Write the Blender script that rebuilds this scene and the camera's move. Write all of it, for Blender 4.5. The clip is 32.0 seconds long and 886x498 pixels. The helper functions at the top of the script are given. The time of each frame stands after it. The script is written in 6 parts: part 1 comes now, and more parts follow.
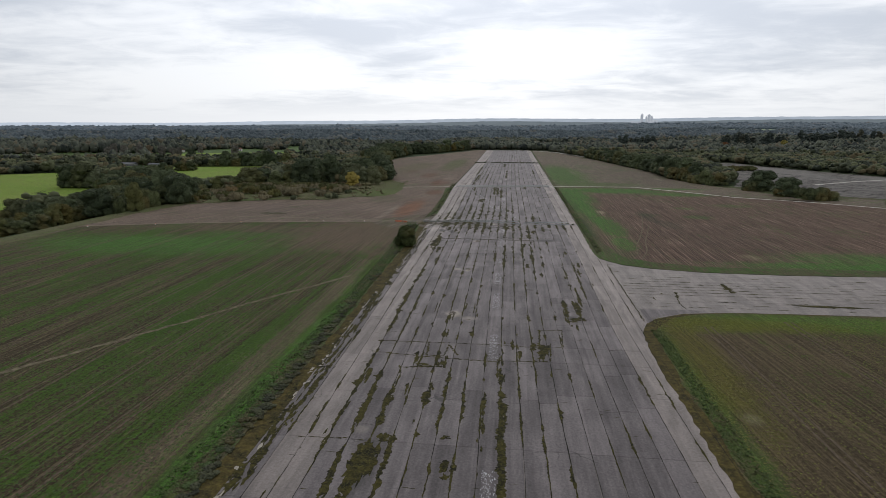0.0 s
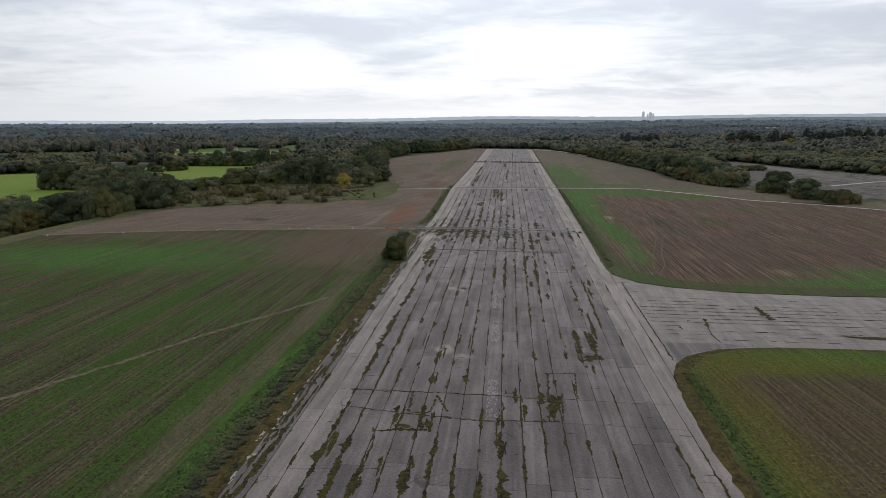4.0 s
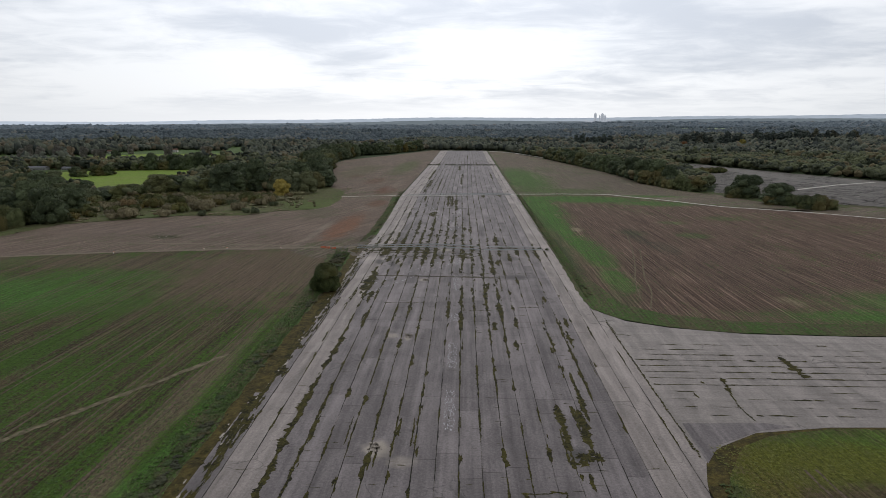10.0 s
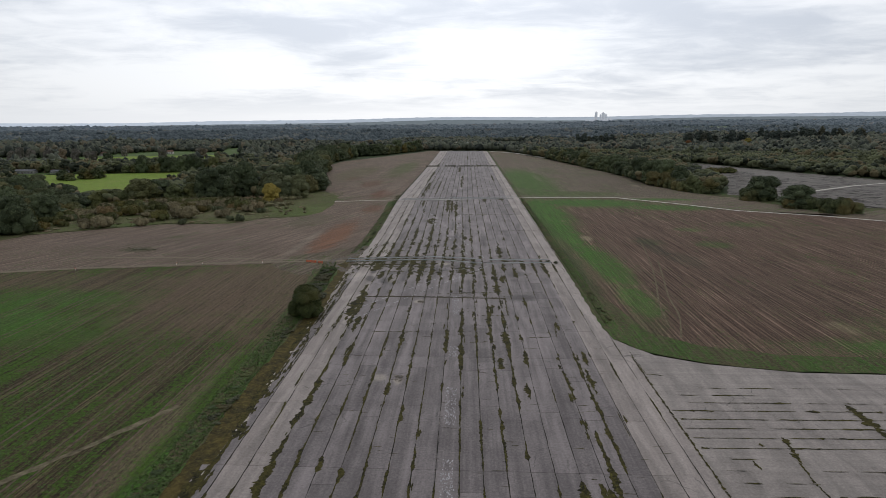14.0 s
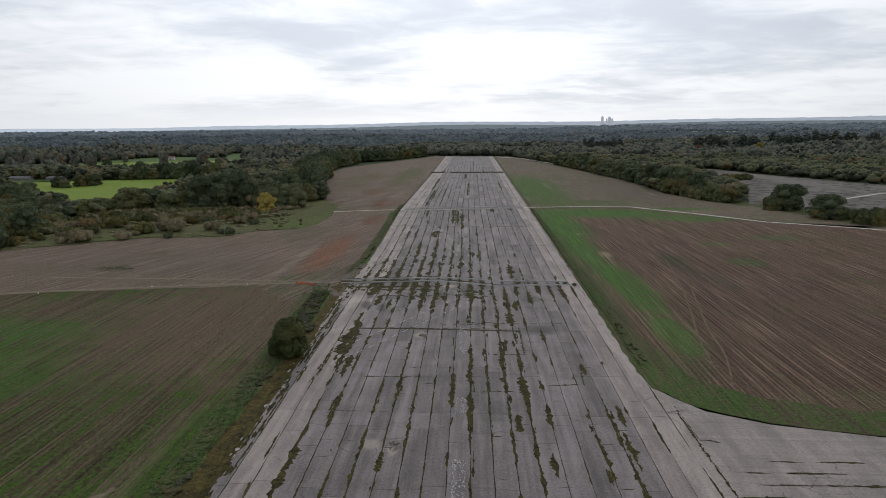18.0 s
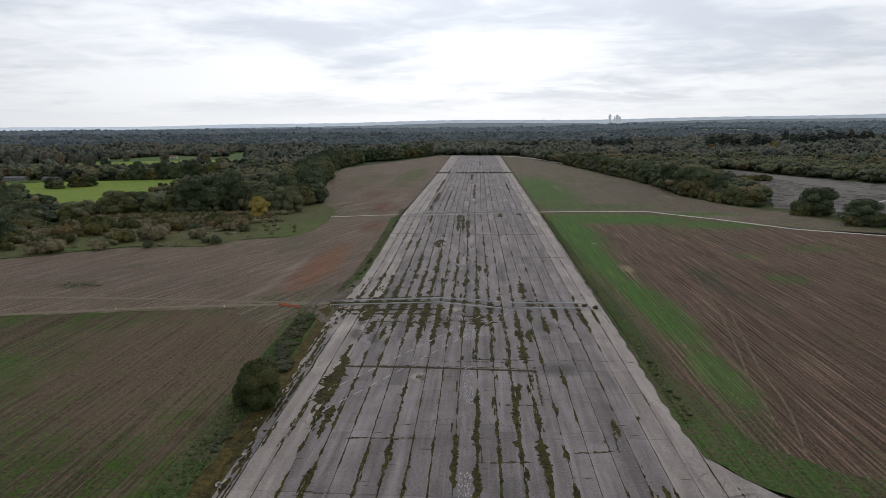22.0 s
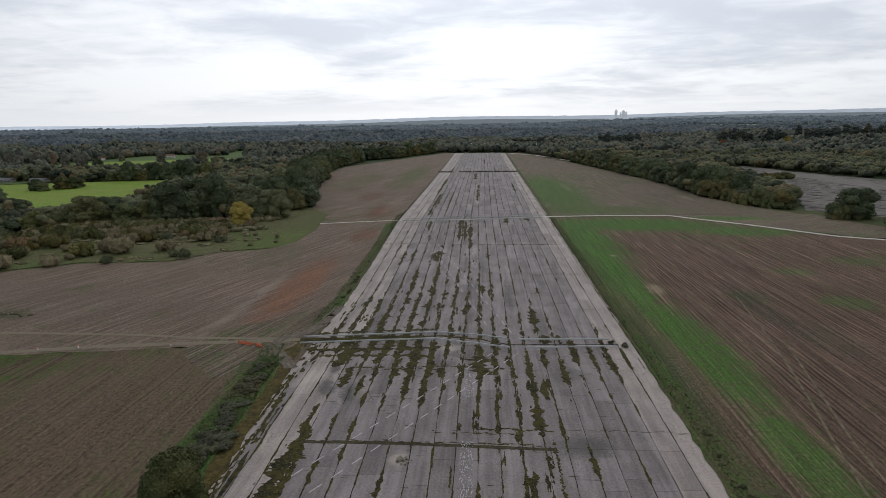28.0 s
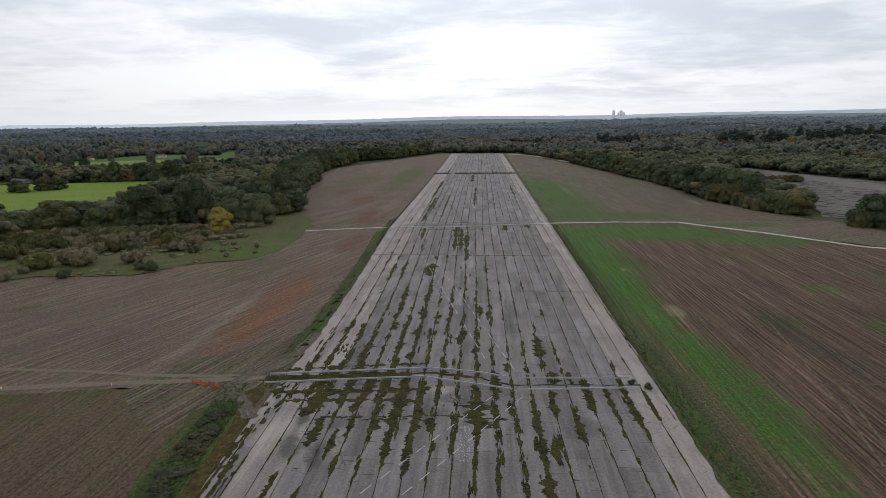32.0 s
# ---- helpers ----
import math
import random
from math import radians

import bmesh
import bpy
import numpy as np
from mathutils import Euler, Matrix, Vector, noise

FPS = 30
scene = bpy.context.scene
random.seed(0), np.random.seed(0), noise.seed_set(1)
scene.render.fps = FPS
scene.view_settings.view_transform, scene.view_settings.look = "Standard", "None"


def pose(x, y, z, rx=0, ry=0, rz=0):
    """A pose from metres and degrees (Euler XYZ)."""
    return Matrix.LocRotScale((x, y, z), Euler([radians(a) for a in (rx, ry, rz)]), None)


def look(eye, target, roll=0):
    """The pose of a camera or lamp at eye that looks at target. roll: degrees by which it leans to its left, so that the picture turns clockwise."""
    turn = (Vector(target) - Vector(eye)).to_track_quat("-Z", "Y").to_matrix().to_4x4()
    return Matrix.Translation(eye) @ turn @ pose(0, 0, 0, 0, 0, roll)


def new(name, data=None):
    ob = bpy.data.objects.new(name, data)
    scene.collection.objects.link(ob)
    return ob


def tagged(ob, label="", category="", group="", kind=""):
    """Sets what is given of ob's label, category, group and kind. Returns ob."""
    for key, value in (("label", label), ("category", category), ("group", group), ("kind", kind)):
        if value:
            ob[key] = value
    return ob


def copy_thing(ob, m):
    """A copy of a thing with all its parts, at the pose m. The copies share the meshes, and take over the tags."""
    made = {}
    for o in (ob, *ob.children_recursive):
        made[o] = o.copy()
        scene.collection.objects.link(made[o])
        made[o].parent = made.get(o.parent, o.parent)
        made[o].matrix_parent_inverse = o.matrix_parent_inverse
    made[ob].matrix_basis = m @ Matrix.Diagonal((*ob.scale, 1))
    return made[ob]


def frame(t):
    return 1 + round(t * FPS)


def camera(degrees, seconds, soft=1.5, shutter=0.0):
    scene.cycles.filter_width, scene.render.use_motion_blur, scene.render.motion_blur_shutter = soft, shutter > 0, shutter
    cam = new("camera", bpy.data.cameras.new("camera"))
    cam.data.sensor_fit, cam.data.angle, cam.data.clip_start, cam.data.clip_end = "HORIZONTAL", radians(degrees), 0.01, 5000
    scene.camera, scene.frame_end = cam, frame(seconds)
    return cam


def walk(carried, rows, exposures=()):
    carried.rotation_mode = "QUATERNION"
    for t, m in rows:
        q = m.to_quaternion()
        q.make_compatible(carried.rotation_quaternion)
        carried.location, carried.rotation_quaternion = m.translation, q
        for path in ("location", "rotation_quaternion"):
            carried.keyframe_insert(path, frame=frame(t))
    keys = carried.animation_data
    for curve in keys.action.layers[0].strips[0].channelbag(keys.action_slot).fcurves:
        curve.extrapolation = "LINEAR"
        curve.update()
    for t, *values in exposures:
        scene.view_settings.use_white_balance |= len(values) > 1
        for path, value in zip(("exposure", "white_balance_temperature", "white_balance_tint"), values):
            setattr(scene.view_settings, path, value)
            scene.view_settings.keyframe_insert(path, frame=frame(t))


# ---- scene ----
cam = camera(70.4, 32.0, 0.75)
PATH = [
    (0.0, 5.30, -0.31, 51.31, 6.389, -11.060, 0.459),
    (0.5, 5.29, 2.54, 51.41, 6.372, -11.082, 0.447),
    (1.0, 5.20, 5.92, 51.50, 6.375, -11.099, 0.436),
    (1.5, 5.11, 9.53, 51.56, 6.369, -11.127, 0.428),
    (2.0, 5.10, 13.46, 51.65, 6.368, -11.150, 0.423),
    (2.5, 4.99, 17.37, 51.69, 6.385, -11.171, 0.421),
    (3.0, 4.89, 21.31, 51.73, 6.376, -11.193, 0.422),
    (3.5, 4.80, 25.05, 51.74, 6.386, -11.224, 0.419),
    (5.5, 4.25, 39.86, 51.83, 6.596, -11.257, 0.342),
    (6.0, 4.12, 43.63, 51.90, 6.649, -11.242, 0.344),
    (6.5, 4.02, 47.24, 51.91, 6.691, -11.217, 0.351),
    (7.0, 3.88, 51.02, 51.92, 6.730, -11.188, 0.368),
    (7.1, 3.89, 51.77, 51.90, 6.730, -11.180, 0.374),
    (7.2, 3.90, 52.53, 51.89, 6.683, -11.173, 0.379),
    (7.3, 3.91, 53.29, 51.88, 6.589, -11.165, 0.385),
    (7.4, 3.91, 54.05, 51.87, 6.518, -11.158, 0.390),
    (7.5, 3.92, 54.81, 51.86, 6.400, -11.150, 0.396),
    (7.6, 3.91, 55.63, 51.87, 5.600, -11.143, 0.402),
    (7.7, 3.91, 56.45, 51.87, 4.894, -11.135, 0.408),
    (7.8, 3.90, 57.27, 51.88, 4.235, -11.127, 0.414),
    (7.9, 3.89, 58.09, 51.89, 4.235, -11.119, 0.420),
    (8.0, 3.89, 58.91, 51.89, 4.235, -11.111, 0.426),
    (8.1, 3.89, 59.72, 51.88, 4.235, -11.109, 0.430),
    (8.2, 3.89, 60.54, 51.86, 4.141, -11.106, 0.434),
    (8.3, 3.90, 61.35, 51.84, 4.141, -11.104, 0.439),
    (8.4, 3.90, 62.17, 51.82, 4.141, -11.102, 0.443),
    (8.5, 3.91, 62.98, 51.80, 4.060, -11.100, 0.447),
    (8.6, 3.93, 63.80, 51.78, 3.420, -11.097, 0.450),
    (8.8, 3.97, 65.45, 51.73, 2.446, -11.092, 0.455),
    (9.0, 4.01, 67.10, 51.69, 2.446, -11.088, 0.459),
    (9.5, 4.06, 70.83, 51.50, 2.467, -11.095, 0.456),
    (10.0, 4.00, 74.50, 51.44, 2.330, -11.108, 0.438),
    (10.5, 4.07, 77.96, 51.44, 2.142, -11.122, 0.409),
    (11.0, 4.05, 81.17, 51.45, 1.940, -11.133, 0.371),
    (11.5, 4.12, 84.23, 51.51, 2.000, -11.130, 0.331),
    (12.0, 4.19, 87.41, 51.61, 2.082, -11.123, 0.290),
    (12.5, 4.15, 90.47, 51.59, 2.148, -11.142, 0.249),
    (13.0, 4.11, 93.77, 51.62, 2.243, -11.153, 0.211),
    (13.5, 4.02, 96.98, 51.67, 2.314, -11.152, 0.175),
    (14.0, 3.87, 100.28, 51.78, 2.387, -11.132, 0.143),
    (14.5, 3.78, 103.45, 51.90, 2.485, -11.093, 0.116),
    (16.5, 3.26, 116.34, 52.00, 2.733, -10.764, 0.060),
    (17.0, 3.05, 119.39, 52.14, 2.794, -10.731, 0.057),
    (17.5, 2.90, 122.41, 52.26, 2.846, -10.717, 0.056),
    (18.0, 2.75, 125.61, 52.37, 2.873, -10.724, 0.056),
    (18.5, 2.66, 128.83, 52.49, 2.924, -10.743, 0.057),
    (19.0, 2.66, 132.26, 52.70, 2.984, -10.761, 0.062),
    (19.5, 2.62, 135.69, 52.86, 3.033, -10.794, 0.068),
    (20.0, 2.59, 139.25, 53.06, 3.106, -10.829, 0.074),
    (20.5, 2.58, 142.72, 53.18, 3.189, -10.861, 0.076),
    (21.0, 2.53, 146.09, 53.19, 3.277, -10.882, 0.073),
    (21.5, 2.45, 149.27, 53.24, 3.362, -10.882, 0.058),
    (22.0, 2.40, 152.31, 53.29, 3.445, -10.883, 0.034),
    (22.5, 2.33, 155.28, 53.34, 3.513, -10.887, 0.009),
    (23.0, 2.24, 158.30, 53.39, 3.574, -10.892, -0.014),
    (23.5, 2.26, 161.34, 53.41, 3.658, -10.905, -0.036),
    (24.0, 2.31, 164.46, 53.44, 3.698, -10.939, -0.062),
    (24.5, 2.27, 167.51, 53.43, 3.716, -10.988, -0.087),
    (25.0, 2.31, 170.49, 53.43, 3.747, -11.035, -0.112),
    (25.5, 2.35, 173.35, 53.37, 3.778, -11.092, -0.139),
    (27.5, 2.88, 185.14, 53.51, 3.906, -11.177, -0.305),
    (28.0, 2.98, 188.14, 53.54, 3.924, -11.179, -0.327),
    (28.5, 3.04, 191.14, 53.62, 3.922, -11.178, -0.336),
    (29.0, 3.13, 194.35, 53.69, 3.918, -11.175, -0.331),
    (29.5, 3.18, 197.59, 53.72, 3.898, -11.188, -0.313),
    (30.0, 3.15, 200.85, 53.72, 3.860, -11.202, -0.286),
    (30.5, 2.99, 203.88, 53.69, 3.764, -11.212, -0.257),
    (31.0, 2.81, 206.80, 53.69, 3.708, -11.208, -0.230),
    (31.5, 2.73, 209.57, 53.68, 3.666, -11.206, -0.208),
    (32.0, 2.63, 212.46, 53.73, 3.637, -11.201, -0.186),
]


def aim(yaw, pitch, roll):
    return pose(0, 0, 0, 0, 0, yaw) @ pose(0, 0, 0, 90 + pitch) @ pose(0, 0, 0, 0, 0, roll)


walk(cam, [(t, Matrix.Translation((x, y, z)) @ aim(w, p, r)) for t, x, y, z, w, p, r in PATH])

# ---- sky and light ----
SUN_AZ, SUN_EL = radians(-3.0), radians(36.0)   # ahead of the flight, behind cloud


class Nodes:
    """Short calls for building a node tree; arguments are sockets or numbers."""

    def __init__(self, tree):
        self.t = tree
        tree.nodes.clear()

    def put(self, kind, ins=None, **props):
        n = self.t.nodes.new(kind)
        for k, v in props.items():
            setattr(n, k, v)
        for k, v in (ins or {}).items():
            self.link(v, n.inputs[k])
        return n

    def link(self, v, sock):
        if isinstance(v, bpy.types.NodeSocket):
            self.t.links.new(v, sock)
        else:
            sock.default_value = v

    def m(self, op, a, b=0.0, c=0.0, clamp=False):
        n = self.put("ShaderNodeMath", {0: a, 1: b, 2: c}, operation=op, use_clamp=clamp)
        return n.outputs[0]

    def mix(self, f, a, b, how="MIX"):
        n = self.put("ShaderNodeMix", data_type="RGBA", blend_type=how)
        self.link(f, n.inputs[0])
        self.link(col(a), n.inputs[6])
        self.link(col(b), n.inputs[7])
        return n.outputs[2]

    def span(self, v, lo, hi, a=0.0, b=1.0):
        n = self.put("ShaderNodeMapRange", {0: v, 1: lo, 2: hi, 3: a, 4: b}, interpolation_type="SMOOTHSTEP")
        return n.outputs[0]

    def noise(self, vec, scale, detail=4.0, rough=0.55, warp=0.0):
        n = self.put("ShaderNodeTexNoise", {"Vector": vec, "Scale": scale, "Detail": detail, "Roughness": rough, "Distortion": warp})
        return n.outputs[0]

    def scaled(self, vec, sx, sy, sz=1.0, turn=0.0):
        n = self.put("ShaderNodeMapping", {"Vector": vec, "Scale": (sx, sy, sz)})
        if turn:
            first = self.put("ShaderNodeMapping", {"Vector": vec, "Rotation": (0, 0, turn)})
            self.link(first.outputs[0], n.inputs["Vector"])
        return n.outputs[0]

    def xyz(self, vec):
        return self.put("ShaderNodeSeparateXYZ", {0: vec}).outputs


def col(c):
    return (*c, 1.0) if isinstance(c, tuple) and len(c) == 3 else c


def make_world():
    w = bpy.data.worlds.new("overcast_sky")
    scene.world = w
    w.use_nodes = True
    k = Nodes(w.node_tree)
    d = k.put("ShaderNodeTexCoord").outputs["Generated"]
    x, y, z = k.xyz(d)
    zz = k.m("MAXIMUM", z, 0.0)
    h = k.m("ADD", zz, 0.11)
    u, v = k.m("DIVIDE", x, h), k.m("DIVIDE", y, h)
    p = k.put("ShaderNodeCombineXYZ", {0: u, 1: v, 2: 0.3}).outputs[0]
    big = k.noise(k.scaled(p, 0.45, 0.62), 1.0, 4.0, 0.55, 0.6)
    fine = k.noise(k.scaled(p, 1.3, 1.5), 1.6, 8.0, 0.62, 0.5)
    f = k.m("ADD", k.m("MULTIPLY", big, 0.62), k.m("MULTIPLY", fine, 0.38))
    az, el = k.m("ARCTAN2", x, y), k.m("ARCSINE", z)
    for a, e, ra, re, amount in BREAKS:
        du = k.m("DIVIDE", k.m("SUBTRACT", az, radians(a)), radians(ra))
        dv = k.m("DIVIDE", k.m("SUBTRACT", el, radians(e)), radians(re))
        fall = k.m("EXPONENT", k.m("MULTIPLY", k.m("ADD", k.m("MULTIPLY", du, du), k.m("MULTIPLY", dv, dv)), -1.0))
        f = k.m("ADD", f, k.m("MULTIPLY", fall, amount))
    f = k.span(f, SKY_LO, SKY_HI)
    sx, sy, sz = math.sin(SUN_AZ) * math.cos(SUN_EL), math.cos(SUN_AZ) * math.cos(SUN_EL), math.sin(SUN_EL)
    dot = k.put("ShaderNodeVectorMath", {0: d, 1: (sx, sy, sz)}, operation="DOT_PRODUCT").outputs["Value"]
    glow = k.m("POWER", k.m("MAXIMUM", dot, 0.0), 4.0)
    cloud = k.mix(f, SKY_DARK, SKY_LIGHT)
    low = k.span(zz, 0.0, 0.06)
    cloud = k.mix(low, SKY_RIM, cloud)
    lift = k.m("ADD", 0.62, k.m("MULTIPLY", glow, 0.62))
    clouds = k.put("ShaderNodeBackground", {"Color": cloud, "Strength": k.m("MULTIPLY", lift, SKY_GAIN)})
    sky = k.put("ShaderNodeTexSky", sky_type="NISHITA", sun_disc=False, sun_elevation=SUN_EL, sun_rotation=SUN_AZ)
    clear = k.put("ShaderNodeBackground", {"Color": sky.outputs[0], "Strength": 0.08})
    both = k.put("ShaderNodeMixShader", {0: 0.92, 1: clear.outputs[0], 2: clouds.outputs[0]})
    k.put("ShaderNodeOutputWorld", {0: both.outputs[0]})


SKY_DARK, SKY_LIGHT, SKY_RIM = (0.64, 0.685, 0.77), (0.965, 0.99, 1.04), (0.90, 0.94, 1.0)
SKY_LO, SKY_HI, SKY_GAIN = 0.37, 0.63, 1.17
# thin and thick places in the cloud: azimuth, elevation, reach in both, amount
BREAKS = ((1.5, 6.2, 8.0, 2.0, 0.20), (-3.0, 3.1, 8.0, 0.7, 0.10), (-25.0, 3.4, 9.0, 1.1, 0.18), (-15.0, 4.6, 7.0, 0.7, 0.10), (-30.0, 9.0, 6.0, 1.0, 0.10), (29.0, 9.4, 5.0, 1.0, 0.12),
          (-17.0, 7.2, 9.0, 1.3, -0.08), (20.0, 6.6, 8.0, 1.8, -0.05), (-9.0, 4.4, 4.0, 0.5, -0.06))
make_world()
lamp = bpy.data.lights.new("sun", "SUN")
lamp.energy, lamp.angle, lamp.color = 0.5, radians(40), (1.0, 0.97, 0.92)
sun = new("sun", lamp)
sun.matrix_world = look((math.sin(SUN_AZ) * 100, math.cos(SUN_AZ) * 100, 100 * math.tan(SUN_EL)), (0, 0, 0))


# ---- materials ----
def material(name, rough=0.9, spec=0.2):
    mat = bpy.data.materials.new(name)
    mat.use_nodes = True
    k = Nodes(mat.node_tree)
    k.pos = k.put("ShaderNodeNewGeometry").outputs["Position"]
    k.bsdf = k.put("ShaderNodeBsdfPrincipled", {"Roughness": rough, "Specular IOR Level": spec})
    k.put("ShaderNodeOutputMaterial", {0: k.bsdf.outputs[0]})
    return mat, k


def finish(k, colour, bump=None, strength=0.3, distance=0.1):
    k.link(col(colour), k.bsdf.inputs["Base Color"])
    if bump is not None:
        b = k.put("ShaderNodeBump", {"Strength": strength, "Distance": distance, "Height": bump})
        k.link(b.outputs[0], k.bsdf.inputs["Normal"])


# sooty or damp smudges, and bare dusty scrapes, on the runway: x, y, reach in both, strength
SOOT = ((20.5, 287.1, 5.7, 4.4, 0.8), (21.1, 318.1, 4.9, 4.6, 0.6), (21.8, 167.3, 2.7, 2.7, 0.9), (-29.3, 307.9, 1.9, 4.0, 0.8), (-24.0, 305.4, 2.1, 3.3, 0.8), (-30.2, 310.1, 1.4, 4.4, 0.8), (-24.3, 307.6, 2.1, 4.2, 0.75), (-30.2, 319.2, 1.5, 2.8, 0.8), (7.0, 237.1, 2.6, 5.9, 0.5), (23.8, 255.4, 4.7, 3.0, 0.4), (-16.8, 92.2, 3.7, 3.7, 0.6), (-16.1, 83.7, 2.3, 5.8, 0.6), (-7.1, 323.3, 4.3, 3.4, 0.5), (-23.3, 317.8, 2.7, 2.7, 0.6))
DUST = ((-10.3, 167.8, 2.5, 2.5, 0.8), (-5.9, 163.7, 2.8, 2.0, 0.45), (-14.6, 223.4, 2.0, 2.1, 0.6), (-10.5, 221.8, 1.1, 2.0, 0.8), (-11.0, 281.6, 1.7, 2.5, 0.75), (-5.6, 333.8, 3.0, 2.9, 0.7), (-22.4, 307.7, 1.9, 4.6, 0.35), (-10.0, 167.3, 2.2, 3.3, 0.7), (-19.5, 97.7, 1.5, 1.6, 0.3), (-36.0, 314.9, 3.1, 5.3, 0.35), (50.2, 228.6, 3.0, 2.1, 0.3), (48.1, 187.7, 3.4, 7.1, 0.3))


def concrete(name, dark, light, island=False, stain=0.5, across=False, stained=True):
    mat, k = material(name, 0.85, 0.25)
    if island:
        rnd = k.put("ShaderNodeNewGeometry").outputs["Random Per Island"]
    else:
        rnd = k.put("ShaderNodeObjectInfo").outputs["Random"]
    grain = k.noise(k.pos, 2.2, 8.0, 0.7)
    streak = k.noise(k.scaled(k.pos, 0.018, 0.8) if across else k.scaled(k.pos, 0.8, 0.018), 1.0, 6.0, 0.65)
    cloud = k.noise(k.pos, 0.12, 5.0, 0.6)
    tone = k.m("ADD", k.m("MULTIPLY", rnd, 0.17), k.m("ADD", k.m("MULTIPLY", streak, 0.6), k.m("MULTIPLY", grain, 0.42)))
    tone = k.m("ADD", tone, k.m("MULTIPLY", cloud, 0.35))
    c = k.mix(k.span(tone, 0.46, 1.06), dark, light)
    blot = k.span(k.noise(k.pos, 0.45, 6.0, 0.7, 0.6), 0.60, 0.74, 0.0, stain)
    c = k.mix(blot, c, (0.075, 0.07, 0.068))
    warped = k.put("ShaderNodeVectorMath", {0: k.pos, 1: k.put("ShaderNodeVectorMath", {0: k.put("ShaderNodeTexNoise", {"Vector": k.pos, "Scale": 0.7, "Detail": 5.0}).outputs[1], 1: (1.4, 1.4, 0.0)}, operation="MULTIPLY").outputs[0]}, operation="ADD").outputs[0]
    edge = k.put("ShaderNodeTexVoronoi", {"Vector": warped, "Scale": 0.2}, feature="DISTANCE_TO_EDGE").outputs["Distance"]
    crack = k.m("MULTIPLY", k.span(edge, 0.022, 0.006), k.span(k.noise(k.pos, 0.06, 4.0, 0.6), 0.56, 0.66))
    c = k.mix(k.m("MULTIPLY", crack, 0.65), c, (0.05, 0.046, 0.042))
    px, py, _ = k.xyz(k.pos)
    rag = k.m("MULTIPLY", k.m("SUBTRACT", k.noise(k.pos, 0.55, 6.0, 0.7), 0.5), 1.5)
    for marks, tint in ((SOOT, (0.062, 0.056, 0.052)), (DUST, (0.33, 0.285, 0.235))) if stained else ():
        for cx, cy, rx, ry, amt in marks:
            dx, dy = k.m("DIVIDE", k.m("SUBTRACT", px, cx), rx), k.m("DIVIDE", k.m("SUBTRACT", py, cy), ry)
            dd = k.m("SQRT", k.m("ADD", k.m("MULTIPLY", dx, dx), k.m("MULTIPLY", dy, dy)))
            c = k.mix(k.span(k.m("ADD", dd, rag), 1.25, 0.35, 0.0, amt), c, tint)
    wash = k.noise(k.scaled(k.pos, 0.30, 0.05), 1.0, 6.0, 0.6, 0.5)
    c = k.mix(1.0, c, k.span(wash, 0.32, 0.68, 0.80, 1.14), "MULTIPLY")
    speck = k.noise(k.pos, 5.0, 4.0, 0.8)
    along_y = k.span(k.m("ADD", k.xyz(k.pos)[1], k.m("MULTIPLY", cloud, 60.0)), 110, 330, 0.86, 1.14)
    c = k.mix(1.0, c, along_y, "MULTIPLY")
    c = k.mix(1.0, c, k.m("ADD", 0.84, k.m("MULTIPLY", k.span(k.m("ADD", k.m("MULTIPLY", speck, 0.5), k.m("MULTIPLY", grain, 0.5)), 0.34, 0.66), 0.32)), "MULTIPLY")
    finish(k, c, grain, 0.12, 0.02)
    return mat


def moss_material(name, a, b, c3):
    mat, k = material(name, 0.95, 0.1)
    n = k.noise(k.pos, 0.35, 6.0, 0.65)
    f = k.noise(k.pos, 2.5, 6.0, 0.7)
    c = k.mix(k.span(n, 0.36, 0.60), a, b)
    c = k.mix(k.span(f, 0.47, 0.66, 0.0, 0.9), c, c3)
    c = k.mix(1.0, c, k.span(k.noise(k.pos, 1.1, 5.0, 0.7), 0.3, 0.7, 0.6, 1.3), "MULTIPLY")
    finish(k, c, f, 0.6, 0.08)
    return mat


def plain(name, c, rough=0.8, spec=0.3, metal=0.0, var=0.25, scale=3.0):
    mat, k = material(name, rough, spec)
    k.bsdf.inputs["Metallic"].default_value = metal
    n = k.noise(k.pos, scale, 5.0, 0.65)
    d = tuple(v * (1 - var) for v in c)
    e = tuple(min(1.0, v * (1 + var)) for v in c)
    finish(k, k.mix(k.span(n, 0.3, 0.7), d, e), n, 0.2, 0.02)
    return mat


def foliage(name, dark, light, autumn=None, share=0.0, island=True):
    mat, k = material(name, 0.75, 0.12)
    rnd = k.put("ShaderNodeNewGeometry").outputs["Random Per Island"]
    ob = k.put("ShaderNodeObjectInfo").outputs["Random"]
    n = k.noise(k.pos, 0.35, 4.0, 0.6)
    t = k.m("ADD", k.m("MULTIPLY", rnd, 0.35), k.m("ADD", k.m("MULTIPLY", n, 0.9), k.m("MULTIPLY", ob, 0.35)))
    c = k.mix(k.span(t, 0.45, 1.15), dark, light)
    c = k.mix(k.span(k.m("FRACT", k.m("MULTIPLY", ob, 7.3)), 0.72, 0.98, 0.0, 0.5), c, k.mix(1.0, c, (1.35, 0.95, 0.6), "MULTIPLY"))
    if autumn:
        c = k.mix(k.m("MULTIPLY", k.span(k.noise(k.pos, 0.05, 3.0, 0.5), 0.52, 0.66), share), c, autumn)
    finish(k, c)
    return mat


